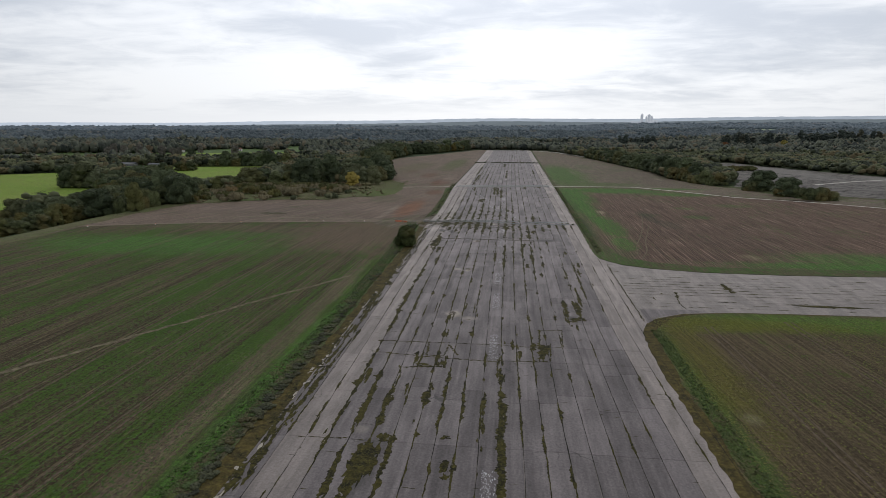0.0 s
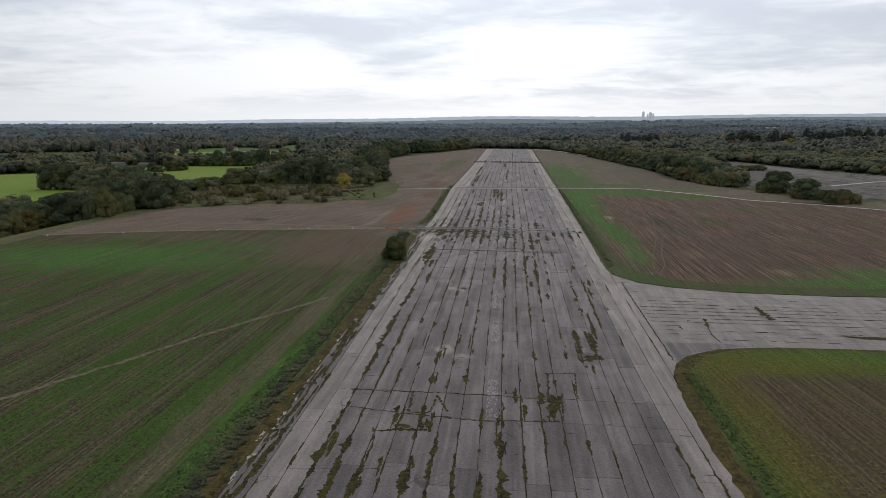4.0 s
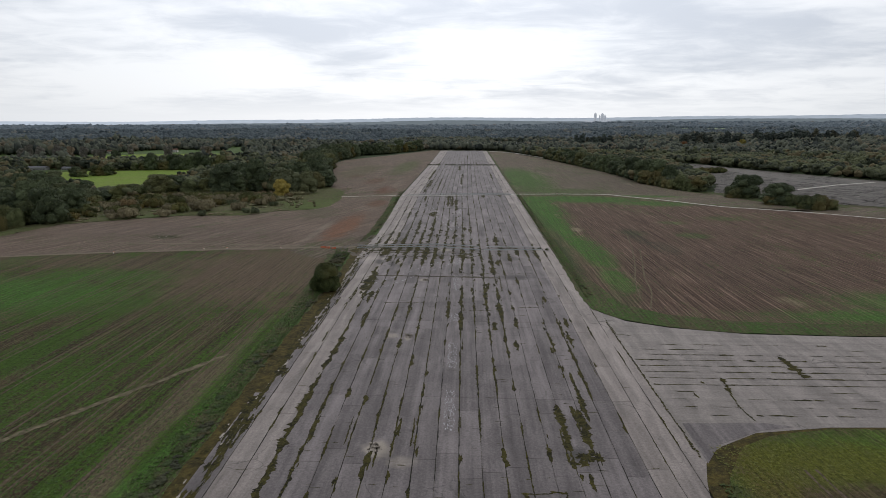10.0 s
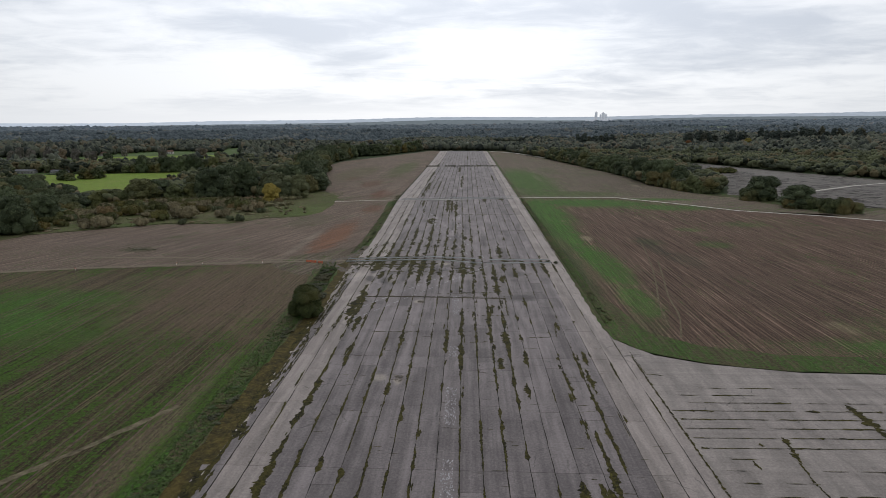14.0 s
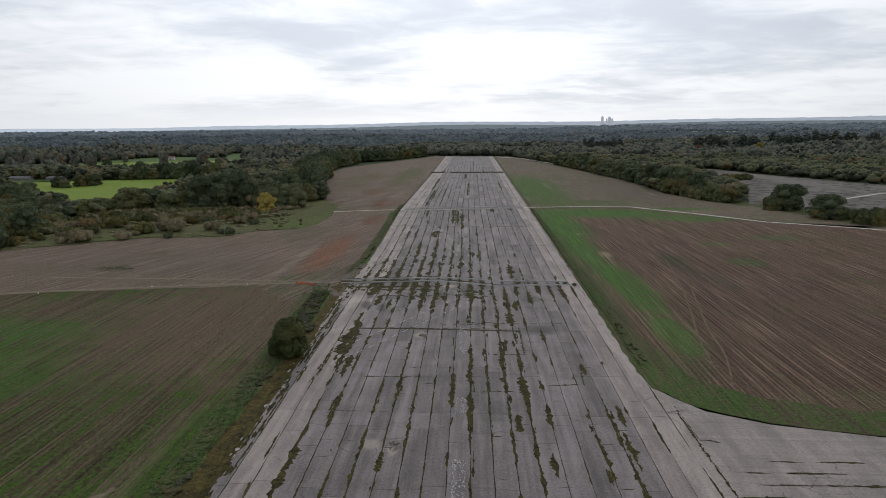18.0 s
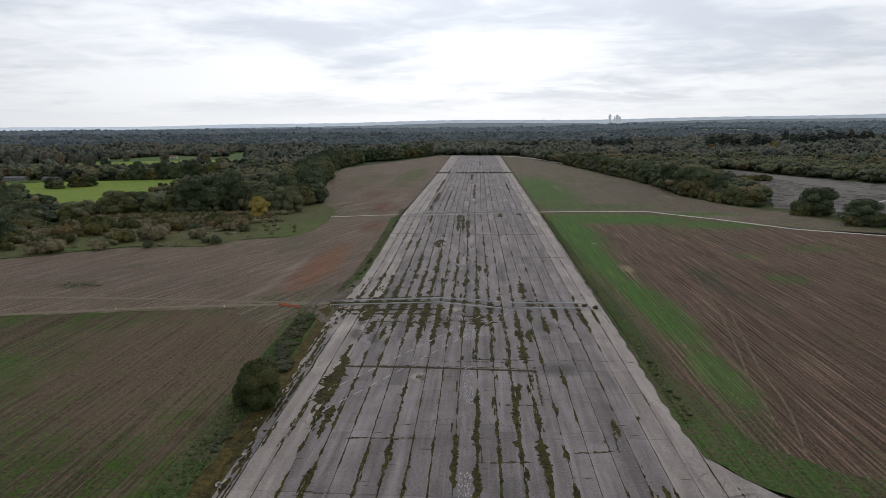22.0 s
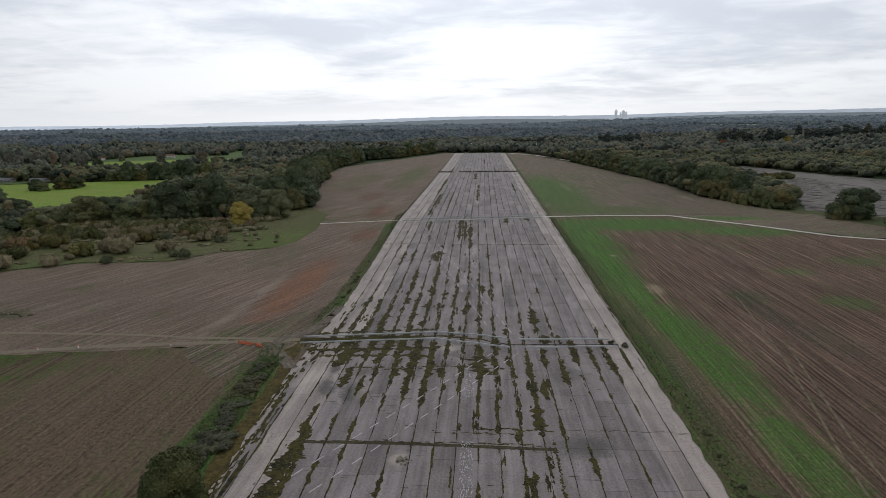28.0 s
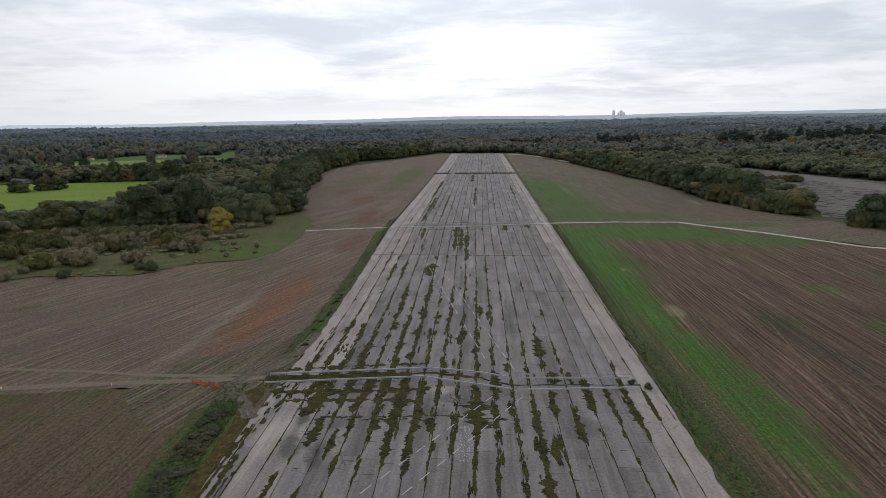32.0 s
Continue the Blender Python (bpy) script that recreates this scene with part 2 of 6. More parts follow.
def canopy(name, dark, light, autumn, share, scale=0.9, cells=0.09):
    """Closed woodland crowns seen from afar."""
    mat, k = material(name, 0.85, 0.08)
    rnd = k.put("ShaderNodeNewGeometry").outputs["Random Per Island"]
    leaf = k.noise(k.pos, scale, 6.0, 0.75)
    cell = k.xyz(k.put("ShaderNodeTexVoronoi", {"Vector": k.pos, "Scale": cells}).outputs["Color"])
    wide = k.noise(k.pos, 0.012, 3.0, 0.5)
    t = k.m("ADD", k.m("MULTIPLY", rnd, 0.15), k.m("ADD", k.m("MULTIPLY", leaf, 0.75), k.m("ADD", k.m("MULTIPLY", wide, 0.35), k.m("MULTIPLY", cell[0], 0.95))))
    c = k.mix(k.span(t, 0.6, 1.5), dark, light)
    pick = k.m("MULTIPLY", k.span(cell[1], 1.0 - share, 1.0 - share + 0.02), 0.75)
    c = k.mix(pick, c, autumn)
    finish(k, c, leaf, 0.6, 0.9)
    return mat


def field_material(name, soil, soil2, green, turn=0.0, patches=(), base_green=0.0, row=0.45, crisp=0.0, swath=0.0):
    """Drilled field: rows of young crop on soil; patches are (x, y, rx, ry, amount, colour) ellipses with ragged rims."""
    mat, k = material(name, 0.95, 0.08)
    x, y, _ = k.xyz(k.pos)
    lines = k.noise(k.scaled(k.pos, 1.5, 0.025, 1.0, turn), 1.0, 5.0, 0.75)
    bands = k.noise(k.scaled(k.pos, 0.30, 0.007, 1.0, turn), 1.0, 6.0, 0.7)
    clod = k.m("ADD", k.m("MULTIPLY", k.noise(k.pos, 1.3, 8.0, 0.8), 0.6), k.m("MULTIPLY", k.noise(k.scaled(k.pos, 4.0, 1.6, 1.0, turn), 1.0, 6.0, 0.8), 0.4))
    clod = k.span(clod, 0.38, 0.62)
    wide = k.noise(k.pos, 0.018, 5.0, 0.6, 0.5)
    mid = k.noise(k.pos, 0.16, 6.0, 0.65)
    bend = k.put("ShaderNodeVectorMath", {0: k.scaled(k.pos, 1, 1, 1, turn), 1: k.put("ShaderNodeCombineXYZ", {0: k.m("MULTIPLY", k.noise(k.pos, 0.02, 2.0), 2.5)}).outputs[0]}, operation="ADD").outputs[0]
    wave = k.put("ShaderNodeTexWave", {"Vector": bend, "Scale": 0.26, "Distortion": 0.5, "Detail": 4.0, "Detail Scale": 1.0, "Detail Roughness": 0.7}, wave_type="BANDS", bands_direction="X").outputs[0]
    furrow = k.m("MULTIPLY", k.span(wave, 0.3, 0.9), k.span(k.noise(k.scaled(k.pos, 0.10, 0.03, 1.0, turn), 1.0, 5.0, 0.75), 0.36, 0.66))
    s = k.mix(k.span(k.m("ADD", k.m("MULTIPLY", bands, 0.6), k.m("MULTIPLY", clod, 0.4)), 0.36, 0.62), soil, soil2)
    s = k.mix(k.span(lines, 0.48, 0.66, 0.0, row), s, tuple(min(1, v * 1.6) for v in soil2))
    s = k.mix(k.m("MULTIPLY", furrow, row), s, tuple(v * 0.62 for v in soil))
    if crisp:
        thin = k.noise(k.scaled(k.pos, 2.6, 0.012, 1.0, turn), 1.0, 4.0, 0.65)
        s = k.mix(1.0, s, k.span(thin, 0.38, 0.62, 1.0 - crisp, 1.0 + crisp), "MULTIPLY")
    amount = k.m("ADD", base_green, k.m("MULTIPLY", k.m("SUBTRACT", wide, 0.5), 1.5))
    amount = k.m("ADD", amount, k.m("MULTIPLY", k.m("SUBTRACT", bands, 0.5), 1.7))
    amount = k.m("ADD", amount, k.m("MULTIPLY", k.m("SUBTRACT", lines, 0.5), 0.5))
    if swath:
        amount = k.m("ADD", amount, k.m("MULTIPLY", k.m("SUBTRACT", k.noise(k.scaled(k.pos, 0.11, 0.004, 1.0, turn), 1.0, 3.0, 0.6), 0.5), swath))
    cover = k.m("ADD", amount, k.m("MULTIPLY", k.m("SUBTRACT", mid, 0.5), 0.9))
    clump = k.noise(k.scaled(k.pos, 0.75, 0.28, 1.0, turn), 1.0, 6.0, 0.72)
    cover = k.m("ADD", cover, k.m("MULTIPLY", k.m("SUBTRACT", clump, 0.5), 1.7))
    thick = k.span(k.m("ADD", k.m("MULTIPLY", clump, 0.6), k.m("MULTIPLY", lines, 0.4)), 0.38, 0.54, 0.5, 1.0)
    g = k.mix(clod, tuple(v * 0.62 for v in green), tuple(v * 1.35 for v in green))
    c = k.mix(k.span(k.m("ADD", cover, k.m("MULTIPLY", k.m("SUBTRACT", clod, 0.5), 0.8)), 0.30, 0.70), s, g)
    rag = k.m("ADD", k.m("MULTIPLY", k.m("SUBTRACT", mid, 0.5), 1.3), k.m("MULTIPLY", k.m("SUBTRACT", clod, 0.5), 0.8))
    for px, py, rx, ry, amt, pc in patches:
        dx = k.m("DIVIDE", k.m("SUBTRACT", x, px), rx)
        dy = k.m("DIVIDE", k.m("SUBTRACT", y, py), ry)
        dd = k.m("SQRT", k.m("ADD", k.m("MULTIPLY", dx, dx), k.m("MULTIPLY", dy, dy)))
        f = k.span(k.m("ADD", dd, rag), 1.15, 0.55, 0.0, amt)
        f = k.m("MULTIPLY", f, thick)
        c = k.mix(f, c, k.mix(clod, tuple(v * 0.65 for v in pc), tuple(v * 1.35 for v in pc)))
    grit = k.noise(k.scaled(k.pos, 3.2, 1.1, 1.0, turn), 1.0, 5.0, 0.85)
    value = k.m("ADD", k.m("MULTIPLY", k.span(grit, 0.3, 0.7), 0.75), k.m("ADD", k.m("MULTIPLY", k.span(lines, 0.32, 0.68), 0.45), k.m("MULTIPLY", clod, 0.25)))
    c = k.mix(1.0, c, k.m("ADD", value, 0.30), "MULTIPLY")
    finish(k, c, k.m("ADD", clod, k.m("MULTIPLY", lines, 0.6)), 0.6, 0.12)
    return mat


FIELD_GAP = ((0.105, 0.082, 0.060), (0.15, 0.118, 0.09))
GREEN = (0.050, 0.092, 0.018)
LUSH = (0.050, 0.116, 0.021)
M = {}
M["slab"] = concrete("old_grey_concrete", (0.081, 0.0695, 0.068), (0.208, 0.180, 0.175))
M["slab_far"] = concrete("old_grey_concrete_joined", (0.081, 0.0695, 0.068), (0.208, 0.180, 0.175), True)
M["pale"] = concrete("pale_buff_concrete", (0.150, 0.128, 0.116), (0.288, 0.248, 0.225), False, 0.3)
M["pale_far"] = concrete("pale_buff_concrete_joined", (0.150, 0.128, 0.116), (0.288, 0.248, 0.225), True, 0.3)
M["joint"] = moss_material("dark_joint_soil", (0.016, 0.015, 0.014), (0.026, 0.023, 0.018), (0.040, 0.037, 0.020))
M["moss"] = moss_material("dark_moss", (0.014, 0.013, 0.009), (0.046, 0.039, 0.012), (0.082, 0.074, 0.016))
M["bar"] = moss_material("earthy_moss", (0.036, 0.030, 0.020), (0.062, 0.050, 0.030), (0.052, 0.052, 0.018))
M["verge"] = moss_material("mossy_wet_soil", (0.034, 0.028, 0.013), (0.075, 0.056, 0.018), (0.088, 0.078, 0.020))
M["paint"] = plain("worn_white_paint", (0.37, 0.355, 0.36), 0.8, 0.2)
M["grass"] = field_material("rough_verge_grass", (0.060, 0.052, 0.028), (0.098, 0.086, 0.048), (0.046, 0.082, 0.020), 0.0, (), 0.42, 0.15)
M["scrub"] = field_material("scrub_grassland", (0.080, 0.074, 0.038), (0.118, 0.106, 0.056), (0.070, 0.090, 0.028), 1.1, ((-98, 480, 22, 30, 0.6, (0.075, 0.110, 0.026)), (-165, 418, 60, 8, 0.5, (0.060, 0.100, 0.024))), 0.38, 0.1)
M["meadow"] = field_material("bright_meadow_grass", (0.155, 0.185, 0.042), (0.180, 0.210, 0.052), (0.128, 0.196, 0.028), 1.2, (), 0.55, 0.1)
M["field_gap"] = field_material("field_margin", FIELD_GAP[0], FIELD_GAP[1], GREEN, 0.9, ((140, 556, 30, 7, 0.8, LUSH),), 0.2)
M["soil_strip"] = field_material("bare_soil_strip", (0.080, 0.060, 0.045), (0.125, 0.096, 0.073), GREEN, 1.3, (), 0.1, 0.4)
M["park"] = moss_material("parkland_grass", (0.055, 0.085, 0.028), (0.075, 0.125, 0.03), (0.085, 0.10, 0.045))
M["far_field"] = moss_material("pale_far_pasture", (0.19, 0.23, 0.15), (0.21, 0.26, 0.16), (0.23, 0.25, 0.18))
M["land"] = moss_material("far_rough_land", (0.03, 0.04, 0.018), (0.04, 0.06, 0.02), (0.05, 0.06, 0.03))
M["track"] = plain("trodden_pale_soil", (0.165, 0.138, 0.100), 0.95, 0.05)
M["steel"] = plain("galvanised_steel", (0.36, 0.37, 0.365), 0.5, 0.4, 0.0, 0.12)
M["wood_post"] = plain("weathered_post", (0.12, 0.10, 0.08), 0.9, 0.1)
M["bark"] = plain("bark", (0.05, 0.042, 0.033), 0.95, 0.05)


# ---- mesh helpers ----
def mesh(name, verts, faces, mat=None, smooth=False):
    me = bpy.data.meshes.new(name)
    me.from_pydata([tuple(v) for v in verts], [], [tuple(f) for f in faces])
    if mat:
        me.materials.append(mat)
    if smooth:
        me.shade_smooth()
    me.update()
    return me


def under(ob, parent):
    ob.parent = parent
    return ob


def part(name, me, parent, label=""):
    ob = under(new(name, me), parent)
    return tagged(ob, label) if label else ob


def step(a, b, v):
    t = np.clip((v - a) / (b - a), 0, 1)
    return t * t * (3 - 2 * t)


def land(x, y):
    """Height of the land: a flat airfield plateau, a valley to the left, a wooded rise to the right."""
    x, y = np.asarray(x, float), np.asarray(y, float)
    left = -15.0 * step(212, 305, -x)
    right = 16.0 * step(330, 900, x) * step(300, 1100, y)
    end = -6.0 * step(1450, 1700, y) * step(-900, -200, x) * (1 - step(300, 700, x))
    r = np.hypot(x, y - 100)
    az = np.degrees(np.arctan2(x, np.maximum(y - 100, 1.0)))
    rise = np.clip(50 + 0.72 * az, 18, 78) * np.clip((r - 1900) / 2800, 0, 1.1) ** 1.3
    return left * (1 - step(1900, 3200, r)) + right + end * (1 - step(1900, 3200, r)) + rise


def sheet(name, outline, mat, z=0.0, cell=0.0):
    """A polygon laid on the land; cell > 0 cuts it so that it follows the slope."""
    bm = bmesh.new()
    f = bm.faces.new([bm.verts.new((px, py, 0)) for px, py in outline])
    if f.normal.z < 0:
        f.normal_flip()
    if cell:
        xs = [p[0] for p in outline]
        ys = [p[1] for p in outline]
        for i in range(int(min(xs) // cell) + 1, int(max(xs) // cell) + 1):
            bmesh.ops.bisect_plane(bm, geom=bm.verts[:] + bm.edges[:] + bm.faces[:], plane_co=(i * cell, 0, 0), plane_no=(1, 0, 0))
        for i in range(int(min(ys) // cell) + 1, int(max(ys) // cell) + 1):
            bmesh.ops.bisect_plane(bm, geom=bm.verts[:] + bm.edges[:] + bm.faces[:], plane_co=(0, i * cell, 0), plane_no=(0, 1, 0))
    for v in bm.verts:
        v.co.z = float(land(v.co.x, v.co.y)) + z
    me = bpy.data.meshes.new(name)
    bm.to_mesh(me)
    bm.free()
    me.materials.append(mat)
    return new(name, me)


def ragged(points, amp, every, rng):
    """The outline with extra points between, pushed about sideways."""
    out = []
    for (ax, ay), (bx, by) in zip(points, points[1:] + points[:1]):
        n = max(1, int(math.hypot(bx - ax, by - ay) / every))
        for i in range(n):
            f = i / n
            out.append((ax + (bx - ax) * f + rng.uniform(-amp, amp), ay + (by - ay) * f + rng.uniform(-amp, amp)))
    return out


def ribbon(points, width, rng, jag=0.15, every=2.0, z=0.02):
    """A strip along a line, with an uneven width."""
    pts = []
    for (ax, ay), (bx, by) in zip(points, points[1:]):
        n = max(1, int(math.hypot(bx - ax, by - ay) / every))
        for i in range(n):
            pts.append((ax + (bx - ax) * i / n, ay + (by - ay) * i / n))
    pts.append(points[-1])
    verts, faces = [], []
    for i, (px, py) in enumerate(pts):
        qx, qy = pts[min(i + 1, len(pts) - 1)]
        ox, oy = pts[max(i - 1, 0)]
        d = math.hypot(qx - ox, qy - oy) or 1
        nx, ny = -(qy - oy) / d, (qx - ox) / d
        for s in (1, -1):
            w = width / 2 * (1 + rng.uniform(-jag, jag))
            vx, vy = px + nx * s * w, py + ny * s * w
            verts.append((vx, vy, float(land(vx, vy)) + z))
        if i:
            faces.append((2 * i - 2, 2 * i - 1, 2 * i + 1, 2 * i))
    return verts, faces


def box_mesh(name, sx, sy, sz, mat):
    v = [(x * sx / 2, y * sy / 2, z * sz) for z in (0, 1) for y in (-1, 1) for x in (-1, 1)]
    f = [(0, 2, 3, 1), (4, 5, 7, 6), (0, 1, 5, 4), (2, 6, 7, 3), (0, 4, 6, 2), (1, 3, 7, 5)]
    return mesh(name, v, f, mat)

# ---- the large structure ----
def make_ground():
    """One sheet out to the horizon."""
    radii = [0, 60, 120, 180, 240, 300, 380, 460, 560, 680, 820, 980, 1180, 1450, 1800, 2100, 2400, 2700, 3000, 3300, 3600, 3900, 4200, 4500, 4850]
    n = 96
    verts = [(0, 300, float(land(0, 300)) - 0.5)]
    for r in radii[1:]:
        for i in range(n):
            a = 2 * math.pi * i / n
            px, py = r * math.sin(a), 300 + r * math.cos(a)
            verts.append((px, py, float(land(px, py)) - 0.5))
    faces = [(0, 1 + (i + 1) % n, 1 + i) for i in range(n)]
    for j in range(len(radii) - 2):
        for i in range(n):
            a, b = 1 + j * n + i, 1 + j * n + (i + 1) % n
            faces.append((a, b, b + n, a + n))
    tagged(new("ground", mesh("ground", verts, faces, M["land"])), "rough grassy land reaching out to the horizon", "ground", kind="structure")


make_ground()
rng = random.Random(5)

RUNWAY_LEFT = [(-35, -60), (-34.2, 77), (-32.9, 88), (-32, 105), (-32, 162), (-34.5, 205), (-35.6, 229), (-36.6, 257), (-38, 275), (-39.5, 302), (-41, 329), (-43.5, 338), (-39.5, 362), (-42, 439), (-46.5, 532), (-48, 733), (-51, 1020), (-57, 1414)]
RUNWAY_RIGHT = [(40, 1414), (40, 920), (40, 560), (40, 420), (39.6, 300), (39.2, 262), (40.5, 249), (42.6, 245), (47, 239), (57, 234), (75, 230), (104, 229.5), (137, 232), (420, 247), (420, 195), (110, 181.5), (84, 180.5), (68, 179.6), (54, 176.8), (45.2, 171), (41.4, 166), (39.2, 157), (38.4, 145), (38.6, 122), (39.6, 103), (40, 84), (40, -60)]
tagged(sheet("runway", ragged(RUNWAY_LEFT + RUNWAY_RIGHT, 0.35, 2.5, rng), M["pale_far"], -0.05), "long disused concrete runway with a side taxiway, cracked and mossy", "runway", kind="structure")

M["taxi"] = concrete("taxiway_concrete", (0.138, 0.119, 0.108), (0.256, 0.225, 0.203), True, 0.3, True, False)
TAXI = [(41.5, 247), (47, 239.3), (57, 234.3), (75, 230.3), (104, 229.8), (137, 232.3), (419, 247), (419, 195), (110, 181.3), (84, 180.3), (68, 179.4), (54, 176.6), (45.4, 171), (41.5, 166.2)]
tagged(sheet("taxiway", TAXI, M["taxi"], -0.03), "pale concrete taxiway joining the runway", "taxiway", kind="structure")
tagged(sheet("taxiway_fillet", [(42, 166), (42.4, 179.5), (57, 180.5), (62, 179.2), (55, 177.3), (46, 172)], M["slab_far"], -0.02), "darker concrete fillet at the taxiway corner", "taxiway", kind="structure")
tagged(sheet("field_left", ragged([(-41.5, -80), (-41.5, 150), (-44.5, 220), (-48.5, 290), (-51.5, 322), (-60, 333), (-139, 318), (-180, 305), (-212, 293), (-212, -80)], 0.5, 4.0, rng),
             field_material("green_sown_field", (0.0430, 0.0335, 0.0195), (0.0860, 0.0660, 0.0380), (0.043, 0.0770, 0.0130), 0.005,
                            ((-68, 294, 38, 56, 0.97, (0.106, 0.076, 0.052)), (-135, 300, 70, 14, 0.5, (0.096, 0.072, 0.048)), (-49.5, 130, 3.5, 120, 0.75, (0.125, 0.098, 0.064)), (-150, 252, 56, 26, 0.85, LUSH), (-120, 280, 26, 10, 0.45, LUSH), (-100, 245, 20, 9, 0.5, GREEN), (-43.5, 120, 2.6, 130, 0.7, LUSH)), 0.43, 0.55, 0.30, 2.2), 0.0), "sown field of thin green crop over brown soil", "field", kind="structure")
tagged(sheet("field_brown", ragged([(-52, 322), (-60, 333), (-139, 318), (-180, 305), (-212, 293), (-213, 341), (-206, 386), (-160, 422), (-124, 427), (-112, 446), (-94, 455), (-86, 470), (-86, 510), (-93, 560), (-109, 588), (-122, 640), (-148, 745), (-178, 894), (-181, 1013), (-138, 1167), (-77, 1414), (-57, 1414), (-52, 1020), (-49, 733), (-47.5, 540), (-43, 439), (-41, 362), (-45, 340)], 0.5, 4.0, rng),
             field_material("brown_harrowed_field", (0.1088, 0.0794, 0.0602), (0.1600, 0.1203, 0.0934), (0.05, 0.075, 0.025), 0.32,
                            ((-60, 392, 8.0, 50, 0.85, (0.165, 0.080, 0.046)), (-57, 492, 7, 22, 0.7, (0.13, 0.066, 0.042)), (-63, 580, 9, 34, 0.75, (0.12, 0.055, 0.035)), (-84, 664, 10, 40, 0.6, (0.115, 0.062, 0.042)), (-111, 718, 9, 26, 0.5, (0.105, 0.060, 0.042)), (-120, 800, 22, 120, 0.4, (0.075, 0.085, 0.032)), (-76, 880, 16, 150, 0.65, (0.065, 0.090, 0.03)), (-85, 440, 12, 26, 0.35, (0.07, 0.075, 0.04)), (-70, 380, 2.5, 40, 0.5, (0.20, 0.165, 0.13)), (-60, 620, 5, 60, 0.4, (0.18, 0.14, 0.11)), (-135, 368, 60, 26, 0.25, (0.10, 0.075, 0.065)), (-135.6, 355, 8, 6, 0.8, (0.052, 0.056, 0.028))), 0.05, 0.5, 0.12), 0.0), "harrowed brown field with reddish bare patches", "field", kind="structure")
tagged(sheet("field_corner", ragged([(41.4, -80), (41.4, 84), (41.2, 103), (40.8, 125), (41.4, 148), (43.2, 161), (49.5, 171.5), (56, 176), (68, 178.8), (110, 180.8), (420, 194.5), (420, -80)], 0.5, 4.0, rng),
             field_material("rough_corner_field", (0.0560, 0.0420, 0.0240), (0.0880, 0.0660, 0.0370), (0.048, 0.062, 0.014), -0.10,
                            ((95, 172, 55, 9, 0.9, (0.066, 0.112, 0.018)), (58, 166, 16, 8, 0.7, (0.082, 0.095, 0.018)), (44, 120, 3.4, 60, 0.75, (0.052, 0.100, 0.018)), (49, 140, 6, 40, 0.7, (0.092, 0.086, 0.016)), (66, 168, 30, 7, 0.7, (0.090, 0.092, 0.014)), (49, 110, 2.0, 3, 0.6, (0.17, 0.15, 0.09))), 0.10), 0.0), "weedy brown field beside the taxiway", "field", kind="structure")
tagged(sheet("field_ploughed", ragged([(42.5, 300), (42.5, 262), (46, 250), (56, 241), (75, 237), (104, 236.5), (137, 239), (420, 253), (420, 440), (260, 470), (180, 496), (143, 533), (122, 552), (110, 563), (42.5, 556)], 0.5, 4.0, rng),
             field_material("ploughed_brown_field", (0.0800, 0.0515, 0.0370), (0.1190, 0.0805, 0.0590), (0.05, 0.08, 0.02), 0.01,
                            ((50, 480, 15, 78, 0.95, LUSH), (50, 400, 9, 62, 0.9, LUSH), (55, 338, 9, 40, 0.85, LUSH), (55, 285, 6, 22, 0.75, LUSH), (47.0, 322, 4.0, 34, 0.9, (0.105, 0.078, 0.050)), (46, 372, 3.0, 24, 0.75, (0.098, 0.072, 0.046)), (43.6, 320, 1.6, 50, 0.6, (0.040, 0.055, 0.020)), (45, 400, 4, 120, 0.5, (0.05, 0.075, 0.024)), (44, 330, 3, 40, 0.6, (0.05, 0.062, 0.026)), (84.0, 376, 4.5, 26, 0.6, (0.046, 0.048, 0.030)), (90, 346, 7, 16, 0.55, (0.048, 0.048, 0.031)), (105, 300, 26, 40, 0.3, (0.066, 0.048, 0.036)), (150, 262, 40, 16, 0.7, LUSH), (50, 262, 7, 12, 0.5, (0.06, 0.07, 0.03)), (85, 532, 52, 26, 0.95, LUSH), (132, 510, 30, 16, 0.8, LUSH), (150, 247, 70, 9, 0.9, LUSH), (115, 421, 8, 7, 0.45, LUSH), (113, 380, 9, 9, 0.5, LUSH), (86, 386, 8, 9, 0.55, (0.045, 0.055, 0.025)), (150, 440, 14, 10, 0.35, LUSH), (59, 393, 3, 8, 0.75, (0.22, 0.175, 0.115)), (56, 447, 1.5, 2, 0.7, (0.22, 0.18, 0.12)), (102, 262, 4, 6, 0.6, (0.18, 0.15, 0.09))), 0.05, 0.9, 0.34), 0.0), "ploughed brown field with bright green strips", "field", kind="structure")
tagged(sheet("field_far", ragged([(42.5, 562), (75, 568), (112, 569), (192, 576), (176, 612), (163, 668), (166, 750), (150, 905), (127, 1100), (70, 1414), (42, 1414)], 0.5, 4.0, rng),
             field_material("far_olive_field", (0.1024, 0.0794, 0.0589), (0.1472, 0.1152, 0.0870), (0.055, 0.085, 0.025), -0.05,
                            ((58, 720, 28, 160, 0.9, (0.052, 0.105, 0.022)), (75, 590, 60, 24, 0.7, (0.060, 0.098, 0.026)), (95, 850, 14, 60, 0.4, (0.06, 0.09, 0.03)), (140, 700, 35, 200, 0.4, (0.10, 0.08, 0.06)), (150, 660, 3, 20, 0.5, (0.19, 0.16, 0.12)), (72, 735, 3, 40, 0.4, (0.17, 0.145, 0.10))), 0.15, 0.5, 0.10), 0.0), "brown and olive field beyond the footpath", "field", kind="structure")
